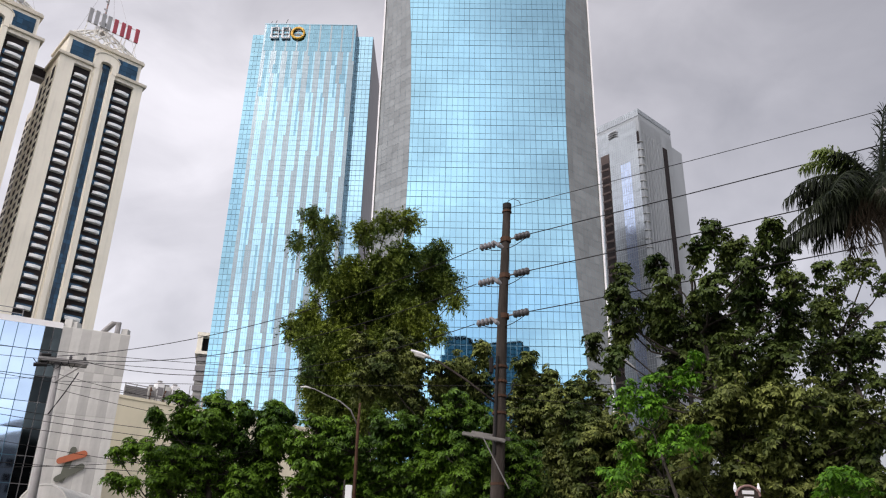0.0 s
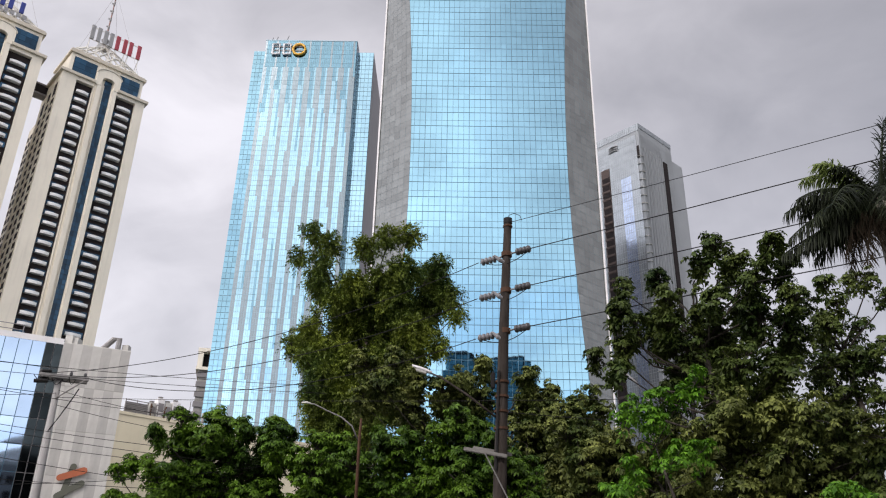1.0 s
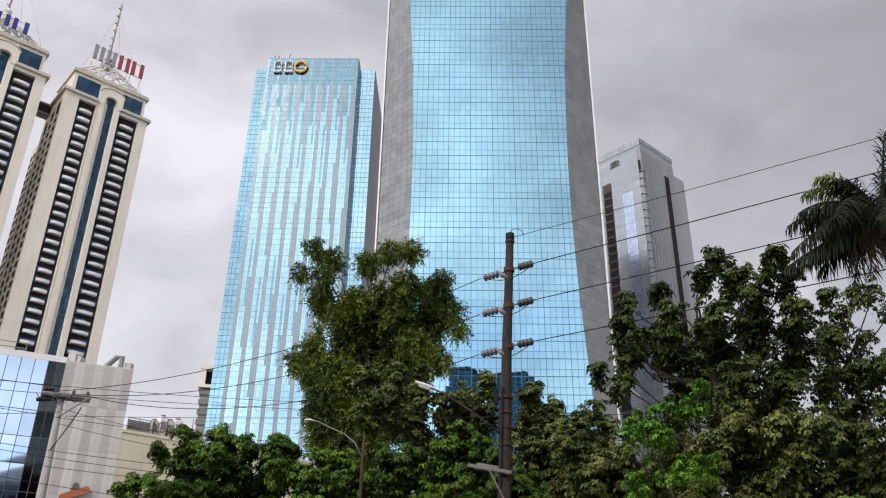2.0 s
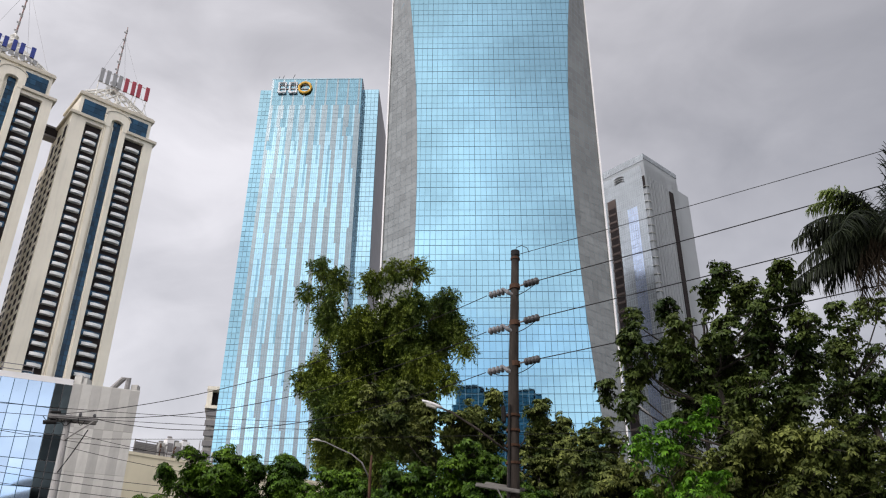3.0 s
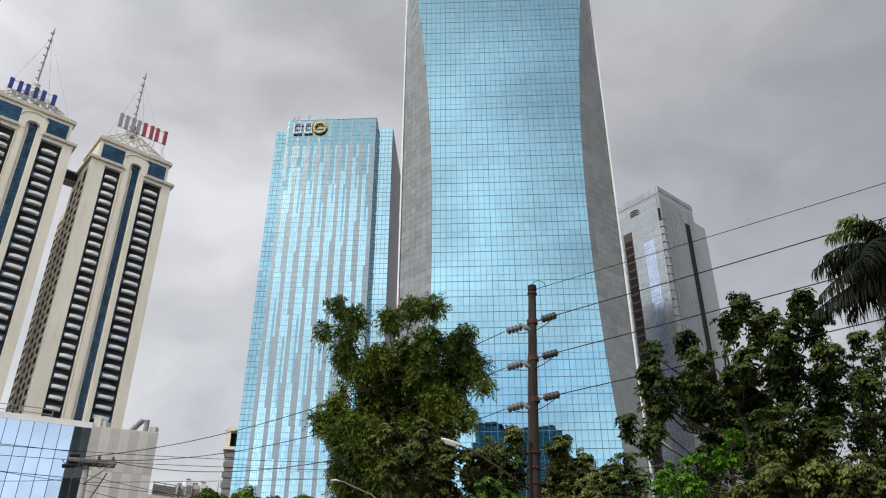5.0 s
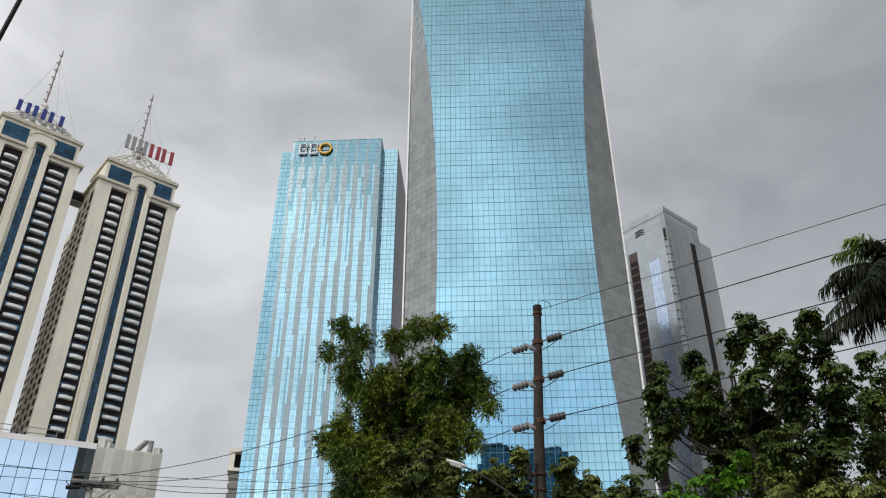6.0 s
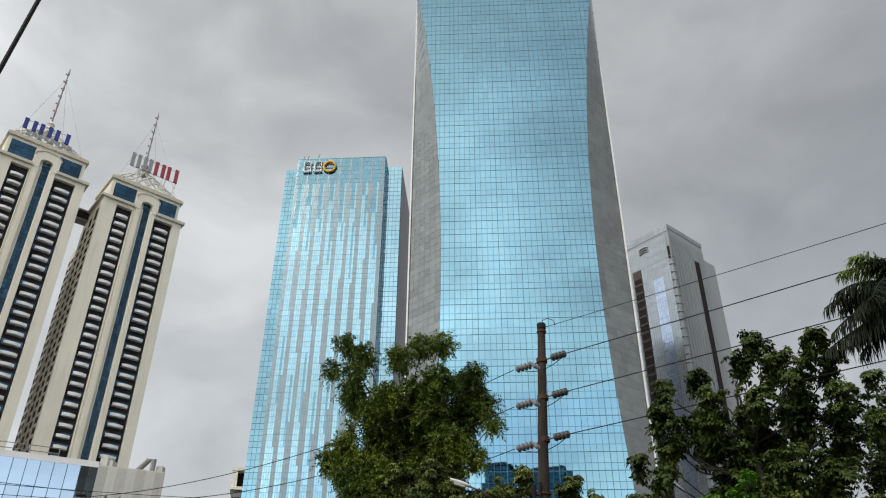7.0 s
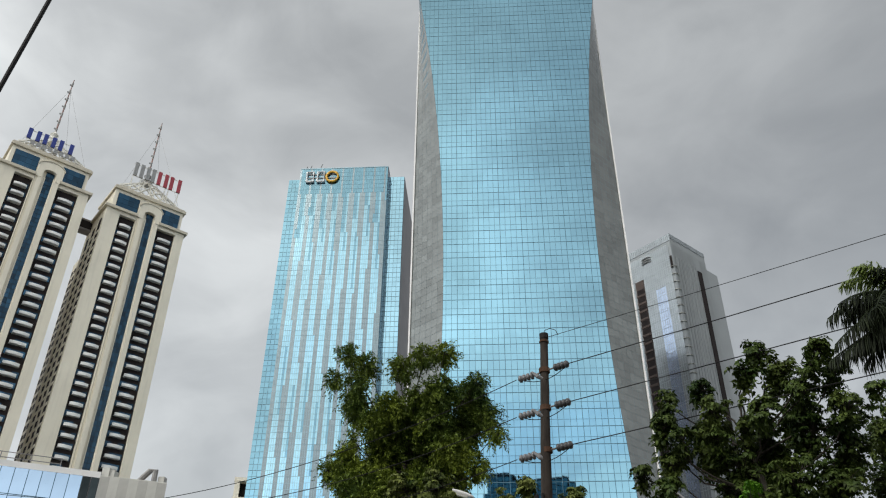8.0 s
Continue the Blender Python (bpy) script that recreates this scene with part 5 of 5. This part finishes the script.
def sprayed(rng, lobe, length, sprays, per):
    """Fine hanging sprays of narrow leaves round one bough."""
    c, r = np.array(lobe[:3]), lobe[3]
    n = int(sprays * (r / 0.7) ** 2) + 6
    u = unit(rng.normal(size=(n, 3)) + np.array([0, 0, 0.15]))
    st = c + u * r * rng.uniform(0.25, 0.95, size=(n, 1))
    run = unit(u * 0.9 + rng.normal(size=(n, 3)) * 0.5 + np.array([0, 0, 0.25]))
    L = rng.uniform(0.3, 0.6, size=(n, 1))
    P, D, U, S = [], [], [], []
    for j in range(per):
        t = (j + 0.5) / per
        pos = st + run * L * t - np.array([0, 0, 0.45]) * L * t * t
        tang = unit(run - np.array([0, 0, 0.9]) * t)
        side = unit(np.cross(tang, rng.normal(size=(n, 3))))
        P.append(pos)
        D.append(unit(tang * 0.6 + side * 0.85 + np.array([0, 0, -0.25])))
        U.append(unit(rng.normal(size=(n, 3)) * 0.5 + np.array([0, 0, 1.0])))
        S.append(length * rng.uniform(0.7, 1.25, size=n))
    return st[:: max(1, n // 9)], P, D, U, S


def tree(name, label, lobes, base, seed, leaf, bark, length, width, habit="whorl", pads=9, rosettes=9, whorl=7, size=1.0, lift=1.2, droop=0.55, fill=320, depth=1.1, sprays=190, per=13, trunk_r=0.16, group=""):
    rng = np.random.default_rng(seed)
    rnd = random.Random(seed)
    t = thing(name, label, "tree", (base[0], base[1], 0), group=group)
    o = Vector((base[0], base[1], 0))
    lo, hi = min(l[2] for l in lobes), max(l[2] for l in lobes)
    fork = Vector((base[0], base[1], max(1.2, lo * 0.6)))
    crown_mid = Vector((sum(l[0] for l in lobes) / len(lobes), sum(l[1] for l in lobes) / len(lobes) + 0.6, lo + (hi - lo) * 0.5))
    trunk = [o.copy(), fork.lerp(o, 0.4) + Vector((0.1, 0.05, 0)), fork, fork.lerp(crown_mid, 0.5) + Vector((0.15, 0, 0)), crown_mid]
    part("trunk", Geo().tube([p - o for p in trunk], [trunk_r * 1.25, trunk_r, trunk_r * 0.9, trunk_r * 0.6, trunk_r * 0.25], 9), M[bark], t, smooth=True)
    limbs = Geo()
    P, D, U, S = [], [], [], []
    # boughs on the far side of the crown, a little lower and fuller
    boughs = list(lobes)
    half_width = max(abs(l[0] - crown_mid.x) for l in lobes)
    for x, y, z, r in lobes:
        if z < hi - 0.2 * (hi - lo) and abs(x - crown_mid.x) < 0.75 * half_width:
            boughs.append((x + rnd.uniform(-0.7, 0.7) * r, y + rnd.uniform(0.5, 1.0) + r, z - rnd.uniform(0.0, 0.5) * r, r * depth))
    for lobe in boughs:
        c, r = Vector(lobe[:3]), lobe[3]
        away = math.hypot(c.x - crown_mid.x, c.y - crown_mid.y)
        f = min(1.0, max(0.0, (c.z - 0.7 * away - fork.z) / max(0.5, crown_mid.z - fork.z)))
        st = fork.lerp(crown_mid, f)
        mid = st.lerp(c, 0.5) + Vector((rnd.uniform(-.3, .3), rnd.uniform(0.1, .6), rnd.uniform(-0.2, 0.15) - 0.1 * away))
        bend = mid.lerp(c, 0.6) + Vector((rnd.uniform(-.15, .15), 0.15, rnd.uniform(-0.15, 0.1)))
        limbs.tube([st - o, mid - o, bend - o, c - o], [trunk_r * 0.2, trunk_r * 0.14, trunk_r * 0.1, trunk_r * 0.06], 6)
        if habit == "whorl":
            tips, p, d, u, s = whorled(rng, lobe, length, pads, rosettes, whorl, size, lift, droop)
        else:
            tips, p, d, u, s = sprayed(rng, lobe, length, sprays, per)
        for e in tips:
            e = Vector(e)
            limbs.tube([c - o, (c.lerp(e, 0.5) + Vector((0, 0, 0.06 * r))) - o, e - o], [trunk_r * 0.09, trunk_r * 0.06, trunk_r * 0.03], 4)
        P += p
        D += d
        U += u
        S += s
        # extra leaves inside the bough and towards the trunk behind it, added to block light
        n = int(fill * (r / 0.5) ** 2)
        inner = np.array(c) + unit(rng.normal(size=(n, 3))) * r * rng.uniform(0.1, 0.75, size=(n, 1)) + np.array([0, 0.9 * r, -0.3 * r]) * rng.uniform(0.2, 1.5, size=(n, 1))
        P.append(inner)
        D.append(unit(rng.normal(size=(n, 3)) + np.array([0, 0, -0.7])))
        U.append(unit(rng.normal(size=(n, 3)) + np.array([0, 0, 0.8])))
        S.append(length * rng.uniform(0.9, 1.4, size=n))
    part("branchwork", limbs, M[bark], t, smooth=True, kind="stuff")
    P, D, U, S = np.concatenate(P), np.concatenate(D), np.concatenate(U), np.concatenate(S)
    me = leaf_mesh("crown", P - np.array([base[0], base[1], 0]), D, U, S, S * width, M[leaf])
    part("crown", me, None, t, kind="stuff")
    return t


TALL_UPPER = [
    (-6.5, 33.7, 17.9, 0.43), (-5.9, 35.1, 18.0, 0.52), (-7.3, 34.7, 17.1, 0.35), (-6.1, 34.0, 16.5, 0.48), (-6.1, 34.5, 15.7, 0.39),
    (-4.0, 34.7, 17.6, 0.55), (-3.1, 35.1, 18.4, 0.49), (-2.1, 35.5, 18.7, 0.50), (-4.5, 34.0, 15.3, 0.68), (-2.2, 34.1, 16.1, 0.77),
    (-1.0, 35.6, 16.5, 0.71), (-0.5, 34.9, 16.9, 0.40), (-0.2, 35.5, 15.5, 0.66), (0.3, 34.1, 14.1, 0.35), (-5.2, 34.5, 14.8, 0.64),
    (-4.1, 35.2, 14.8, 0.83), (-2.6, 34.4, 14.7, 0.85), (-1.2, 35.8, 15.0, 0.84), (-6.3, 35.2, 14.4, 0.19), (-3.3, 34.0, 15.9, 0.34),
]
TALL_LOWER = [
    (-4.8, 35.5, 13.7, 0.77), (-3.3, 35.7, 13.7, 0.81), (-1.7, 34.2, 13.3, 0.78), (-0.6, 34.2, 12.6, 0.50), (-6.5, 35.0, 13.4, 0.60),
    (-7.2, 34.7, 12.7, 0.35), (-5.7, 34.8, 12.5, 0.63), (-6.5, 34.0, 11.9, 0.30), (-4.6, 34.9, 11.9, 0.86), (-3.2, 35.0, 12.0, 0.86),
    (-1.7, 35.1, 12.2, 0.71), (-5.5, 33.9, 11.1, 0.64), (-5.9, 34.4, 10.3, 0.61), (-4.7, 34.5, 10.2, 0.84), (-3.4, 35.2, 10.4, 0.85),
    (-2.0, 35.8, 10.9, 0.71), (-5.9, 35.3, 9.6, 0.54), (-4.7, 34.8, 9.1, 0.68), (-3.5, 34.7, 8.9, 0.68),
]
tree("tall_tree", "tall slender tree with fine drooping olive foliage", TALL_UPPER + TALL_LOWER, (-3.4, 35.2), 1, "leaf_olive", "bark", 0.16, 0.36, habit="spray", trunk_r=0.22, fill=420, sprays=230)
FRONT = [
    (-9.1, 25.0, 6.5, 0.35), (-8.6, 25.7, 7.1, 0.46), (-8.1, 25.6, 6.7, 0.40), (-7.6, 26.1, 7.4, 0.38), (-7.3, 26.2, 7.1, 0.43),
    (-7.5, 25.3, 6.5, 0.50), (-6.5, 25.5, 6.9, 0.41), (-5.8, 26.9, 7.2, 0.43), (-5.2, 26.1, 6.8, 0.29), (-5.9, 26.0, 6.5, 0.55),
    (-8.6, 26.3, 6.3, 0.62), (-6.9, 26.1, 6.1, 0.65), (-10.0, 25.6, 5.7, 0.30), (-10.1, 25.0, 5.4, 0.25), (-9.3, 25.5, 5.6, 0.44),
    (-8.4, 25.1, 5.2, 0.62), (-7.7, 26.1, 5.5, 0.67), (-6.4, 26.8, 5.6, 0.69), (-5.6, 26.4, 6.0, 0.41), (-9.1, 25.8, 4.8, 0.53),
    (-7.9, 26.1, 4.7, 0.74), (-6.3, 25.6, 4.6, 0.72), (-10.2, 25.4, 4.7, 0.27), (-5.7, 26.3, 4.9, 0.6), (-9.7, 25.3, 4.6, 0.25),
]
tree("broadleaf_tree", "low dark green broadleaf tree beside a yellow building", FRONT, (-7.6, 26.4), 2, "leaf_dark", "bark", 0.165, 0.4, pads=12, rosettes=11, group="street trees")
MID = [
    (-4.7, 25.3, 5.9, 0.44), (-4.1, 25.3, 6.3, 0.58), (-3.4, 25.7, 6.3, 0.59), (-4.1, 25.3, 5.4, 0.8), (-2.9, 25.4, 5.7, 0.81),
    (-2.1, 25.8, 6.6, 0.57), (-1.9, 26.3, 6.1, 0.78), (-3.1, 26.1, 4.9, 0.82), (-1.8, 26.2, 5.0, 0.88), (-1.2, 25.7, 6.6, 0.53),
    (-0.9, 26.0, 5.8, 0.77), (-4.4, 25.4, 4.6, 0.68), (-5.4, 25.1, 6.7, 0.42), (-5.4, 25.0, 6.1, 0.52), (-2.4, 26.4, 4.2, 0.9),
]
tree("broadleaf_tree", "fresh green broadleaf tree behind a lamp post", MID, (-3.3, 26.0), 3, "leaf_dark", "bark", 0.165, 0.4, pads=12, rosettes=11, group="street trees")
MIDC = [
    (-0.3, 25.1, 6.7, 0.58), (0.3, 25.2, 7.1, 0.59), (0.9, 25.2, 7.0, 0.53), (-0.2, 25.4, 6.0, 0.69), (0.7, 25.2, 6.1, 0.69),
    (-0.5, 25.3, 5.0, 0.8), (0.5, 24.6, 5.0, 0.83), (1.4, 24.9, 5.6, 0.62), (2.2, 25.3, 5.7, 0.69), (1.4, 25.1, 4.7, 0.67),
    (2.4, 25.2, 4.9, 0.73), (1.4, 24.7, 6.4, 0.45), (-0.4, 25.6, 4.2, 0.9), (0.9, 25.8, 4.1, 0.85), (-1.5, 25.8, 6.2, 0.55),
    (-1.2, 25.7, 4.7, 0.75), (3.2, 25.6, 4.8, 0.75),
]
tree("broadleaf_tree", "dense green broadleaf tree beside a utility pole", MIDC, (-0.4, 25.2), 4, "leaf_dark", "bark", 0.165, 0.4, pads=12, rosettes=11, group="street trees")
REAR = [
    (-3.2, 30.2, 10.4, 0.70), (-2.1, 30.4, 10.5, 0.76), (-1.3, 29.9, 9.8, 0.62), (-3.2, 29.5, 8.8, 0.63), (-2.4, 29.2, 9.2, 0.71),
    (-1.4, 30.2, 8.7, 0.85), (-0.3, 30.0, 9.4, 0.74), (0.5, 30.4, 9.8, 0.75), (1.4, 29.8, 10.3, 0.46), (1.1, 30.4, 9.1, 0.85),
    (3.0, 29.5, 9.8, 0.52), (3.0, 30.3, 9.0, 0.69), (3.8, 30.1, 9.2, 0.74), (3.7, 29.6, 8.1, 0.87), (4.7, 29.7, 8.7, 0.57),
    (5.4, 29.8, 9.3, 0.43), (4.7, 29.2, 7.6, 0.90), (2.9, 29.9, 7.5, 0.95), (4.1, 30.1, 6.9, 1.02), (5.1, 29.2, 6.6, 0.92),
    (5.8, 29.9, 8.6, 0.48), (5.9, 29.7, 7.5, 0.71), (6.4, 29.8, 6.9, 0.70),
]
tree("broadleaf_tree", "dusty green tree behind a utility pole", REAR, (3.0, 30.2), 5, "leaf_dusty", "bark", 0.175, 0.45, pads=11, rosettes=11, group="street trees")
RIGHT = [
    (6.4, 17.6, 9.9, 0.35), (6.0, 17.4, 9.3, 0.34), (6.9, 17.9, 9.5, 0.46), (7.4, 16.7, 9.5, 0.37), (7.9, 17.3, 9.2, 0.38),
    (7.2, 17.4, 8.8, 0.52), (6.1, 17.2, 8.3, 0.39), (5.1, 18.3, 9.3, 0.27), (5.1, 17.5, 8.4, 0.36), (4.3, 18.4, 9.0, 0.28),
    (4.0, 17.9, 8.2, 0.36), (4.4, 17.8, 7.9, 0.28), (4.2, 18.4, 7.5, 0.37), (3.7, 19.2, 7.5, 0.28), (3.9, 18.0, 6.8, 0.34),
    (5.2, 17.8, 7.9, 0.42), (5.8, 18.3, 7.4, 0.57), (6.6, 18.6, 7.9, 0.6), (7.3, 17.7, 8.0, 0.6), (7.9, 17.1, 8.3, 0.44),
    (8.1, 18.0, 7.7, 0.62), (6.4, 17.1, 6.6, 0.62), (5.6, 18.7, 6.9, 0.47), (7.3, 17.2, 6.5, 0.62),
]
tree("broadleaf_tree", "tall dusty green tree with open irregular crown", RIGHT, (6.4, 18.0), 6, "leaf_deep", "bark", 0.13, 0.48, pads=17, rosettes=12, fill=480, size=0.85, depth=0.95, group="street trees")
EAST = [
    (9.6, 18.9, 9.5, 0.26), (10.5, 19.4, 9.7, 0.34), (9.7, 18.7, 8.8, 0.34), (10.7, 18.9, 9.6, 0.33), (10.6, 18.1, 8.8, 0.25),
    (9.5, 19.0, 8.3, 0.45), (10.5, 19.4, 8.4, 0.39), (10.4, 18.4, 7.6, 0.35), (10.0, 19.2, 7.5, 0.42), (9.3, 19.3, 7.3, 0.53),
    (10.3, 18.8, 7.0, 0.47), (9.7, 19.2, 6.6, 0.52), (10.2, 18.5, 6.2, 0.44), (9.4, 19.8, 9.3, 0.32),
]
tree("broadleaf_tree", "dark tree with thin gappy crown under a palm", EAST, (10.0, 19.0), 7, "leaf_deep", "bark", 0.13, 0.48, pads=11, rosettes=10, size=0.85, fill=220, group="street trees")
LOW = [
    (6.1, 16.9, 5.6, 0.55), (6.8, 16.5, 5.5, 0.53), (7.3, 16.0, 5.3, 0.53), (8.2, 16.4, 5.2, 0.53), (8.4, 15.4, 4.8, 0.45),
    (5.6, 17.1, 5.1, 0.5), (6.4, 17.3, 4.8, 0.56), (6.8, 16.2, 4.5, 0.56), (7.7, 16.4, 4.4, 0.53), (8.3, 16.1, 4.2, 0.52),
    (5.1, 16.8, 4.2, 0.52), (6.0, 16.9, 4.0, 0.52), (6.9, 16.8, 3.8, 0.56), (4.8, 17.3, 3.7, 0.53), (7.5, 16.6, 3.7, 0.51),
    (8.3, 15.6, 3.6, 0.44),
]
tree("broadleaf_tree", "low dusty green tree filling the roadside", LOW, (6.5, 17.0), 8, "leaf_dusty", "bark", 0.135, 0.5, pads=15, rosettes=12, size=0.85, fill=700, group="street trees")
SAPLING = [
    (4.8, 15.2, 5.8, 0.3), (4.6, 15.4, 5.5, 0.27), (4.2, 15.6, 5.5, 0.3), (3.7, 15.5, 5.3, 0.28), (4.0, 15.5, 5.1, 0.28),
    (4.8, 15.3, 4.5, 0.26), (4.3, 15.2, 4.4, 0.26), (3.6, 15.6, 4.1, 0.31), (3.2, 15.7, 3.7, 0.29),
]
tree("young_tree", "young tree with fresh bright green leaves", SAPLING, (4.4, 15.6), 9, "leaf_bright", "bark", 0.13, 0.45, pads=10, size=0.85, fill=60, trunk_r=0.06)
BUSH = [
    (5.9, 12.1, 3.3, 0.24), (5.7, 12.3, 3.2, 0.21), (6.1, 12.1, 3.2, 0.2),
]
tree("leafy_shrub", "bright green shrub at the roadside", BUSH, (5.9, 12.2), 10, "leaf_bright", "bark", 0.12, 0.4, pads=9, size=0.7, trunk_r=0.05)
FILL = [
    (3.4, 22.8, 6.2, 0.55), (4.1, 22.6, 5.9, 0.6), (4.8, 22.6, 5.8, 0.66), (3.7, 22.4, 5.4, 0.7), (4.9, 22.8, 5.1, 0.83),
    (5.8, 22.6, 5.5, 0.71), (3.9, 22.8, 4.6, 0.76), (5.0, 22.1, 4.1, 0.79), (6.2, 22.2, 6.3, 0.65),
    (6.9, 22.4, 5.4, 0.7), (8.1, 22.1, 6.2, 0.94), (8.9, 20.7, 5.9, 0.88), (10.3, 21.0, 5.3, 0.88),
]
tree("broadleaf_tree", "dense low green tree closing the roadside gap", FILL, (6.4, 22.6), 12, "leaf_dusty", "bark", 0.165, 0.42, pads=11, rosettes=10, group="street trees")


def palm():
    rng = random.Random(4)
    base = Vector((7.26, 11.95, 0))
    p = thing("palm_tree", "palm with drooping dark fronds and a yellow-green new leaf", "palm tree", base)
    top = Vector((0, 0, 8.05))
    part("trunk", Geo().tube([(0.1, 0, 0), (0.05, 0, 4), (0, 0, 8.15)], [0.22, 0.17, 0.13], 12), M["bark_pale"], p, smooth=True)

    def frond(az, rise, length, fall, mat, leaflet=0.75, hang=1.0, dens=84):
        d = Vector((math.cos(az), math.sin(az), 0))
        pts = [top + d * (length * f) + Vector((0, 0, rise * f - fall * f * f)) for f in (i / 12 for i in range(13))]
        f = part("frond", Geo().tube(pts, [0.035 * (1 - i / 13) + 0.006 for i in range(13)], 5), M[mat], p)
        g = Geo()
        for i in range(dens):
            s = 0.12 + 0.88 * i / dens
            k = min(11, int(s * 12))
            q = pts[k].lerp(pts[k + 1], s * 12 - k)
            tang = (pts[k + 1] - pts[k]).normalized()
            side = tang.cross(Vector((0, 0, 1))).normalized()
            for sg in (-1, 1):
                ll = leaflet * (0.45 + 0.75 * math.sin(math.pi * min(1, s * 0.9 + 0.08))) * rng.uniform(0.65, 1.25)
                out = (side * sg * 0.8 + tang * 0.55 + Vector((0, 0, 0.12)) + Vector((rng.uniform(-.45, .45), rng.uniform(-.45, .45), rng.uniform(-.4, .5)))).normalized()
                w = tang * 0.0125
                a, n = q, len(g.v)
                g.v += [q - w * 0.4, q + w * 0.4]
                for step, wk in ((1, 1.0), (2, 0.8), (3, 0.12)):
                    d2 = (out + Vector((0, 0, -hang * 0.55 * step))).normalized()
                    a = a + d2 * ll / 3
                    g.v += [a - w * wk, a + w * wk]
                    b = n + 2 * (step - 1)
                    g.f.append((b, b + 1, b + 3, b + 2))
        part("leaflet_fringe", g, M[mat], f)
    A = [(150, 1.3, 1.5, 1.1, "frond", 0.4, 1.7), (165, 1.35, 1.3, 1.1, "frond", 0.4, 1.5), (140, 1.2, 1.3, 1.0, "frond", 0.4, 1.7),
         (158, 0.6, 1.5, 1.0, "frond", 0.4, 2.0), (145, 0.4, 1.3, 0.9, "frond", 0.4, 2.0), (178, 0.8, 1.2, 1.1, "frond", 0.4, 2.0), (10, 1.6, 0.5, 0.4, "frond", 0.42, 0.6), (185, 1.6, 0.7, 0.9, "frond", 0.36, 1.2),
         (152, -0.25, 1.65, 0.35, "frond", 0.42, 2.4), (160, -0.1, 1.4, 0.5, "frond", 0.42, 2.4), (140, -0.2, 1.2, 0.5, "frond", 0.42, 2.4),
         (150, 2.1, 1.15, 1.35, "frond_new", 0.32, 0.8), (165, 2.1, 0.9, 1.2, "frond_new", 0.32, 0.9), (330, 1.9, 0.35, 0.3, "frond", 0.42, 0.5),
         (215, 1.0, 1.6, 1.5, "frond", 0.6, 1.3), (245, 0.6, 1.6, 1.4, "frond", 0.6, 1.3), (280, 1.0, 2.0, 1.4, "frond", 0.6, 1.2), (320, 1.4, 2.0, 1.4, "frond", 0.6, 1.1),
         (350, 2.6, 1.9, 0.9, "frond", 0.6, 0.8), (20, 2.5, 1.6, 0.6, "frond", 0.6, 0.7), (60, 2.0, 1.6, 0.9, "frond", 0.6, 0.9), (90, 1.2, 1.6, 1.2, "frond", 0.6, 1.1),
         (160, 0.3, 0.7, 1.2, "frond_dry", 0.45, 1.5), (200, -0.3, 0.6, 0.9, "frond_dry", 0.45, 1.5), (250, -0.2, 0.6, 0.9, "frond_dry", 0.45, 1.5), (130, 0.1, 0.7, 1.1, "frond_dry", 0.45, 1.5)]
    for az, rise, ln, fall, mat, leaflet, hang in A:
        frond(radians(az), rise, ln, fall, mat, leaflet, hang)


palm()


def ornate_sign():
    s = thing("ornate_street_sign", "small arched pinkish street sign on a post", "sign", (5.15, 14.1, 0))
    part("post", Geo().tube([(0, 0.05, 0), (0, 0.05, 3.3)], 0.03, 8), M["pole"], s)
    ring = [(0.2 * math.cos(a), 3.3 + 0.17 * math.sin(a)) for a in (math.pi * i / 12 for i in range(13))] + [(-0.2, 3.05), (0.2, 3.05)]
    part("plate", Geo().rings([[(x, y, z) for x, z in ring] for y in (-0.03, 0.0)]), M["pole"], s)
    part("rim", Geo().tube([(x, -0.035, z) for x, z in ring[:13]], 0.022, 6), M["mast_red"], s, "pinkish red rim")
    part("bar", Geo().box(-0.1, 0.1, -0.045, -0.03, 3.33, 3.39).box(-0.08, 0.08, -0.045, -0.03, 3.24, 3.29), M["sign_white"], s)
    for x in (-0.2, 0.2):
        part("finial", Geo().lathe([(0.02, 0), (0.035, 0.06), (0.01, 0.16)], Matrix.Translation((x, -0.01, 3.36)), 8), M["sign_white"], s)


ornate_sign()
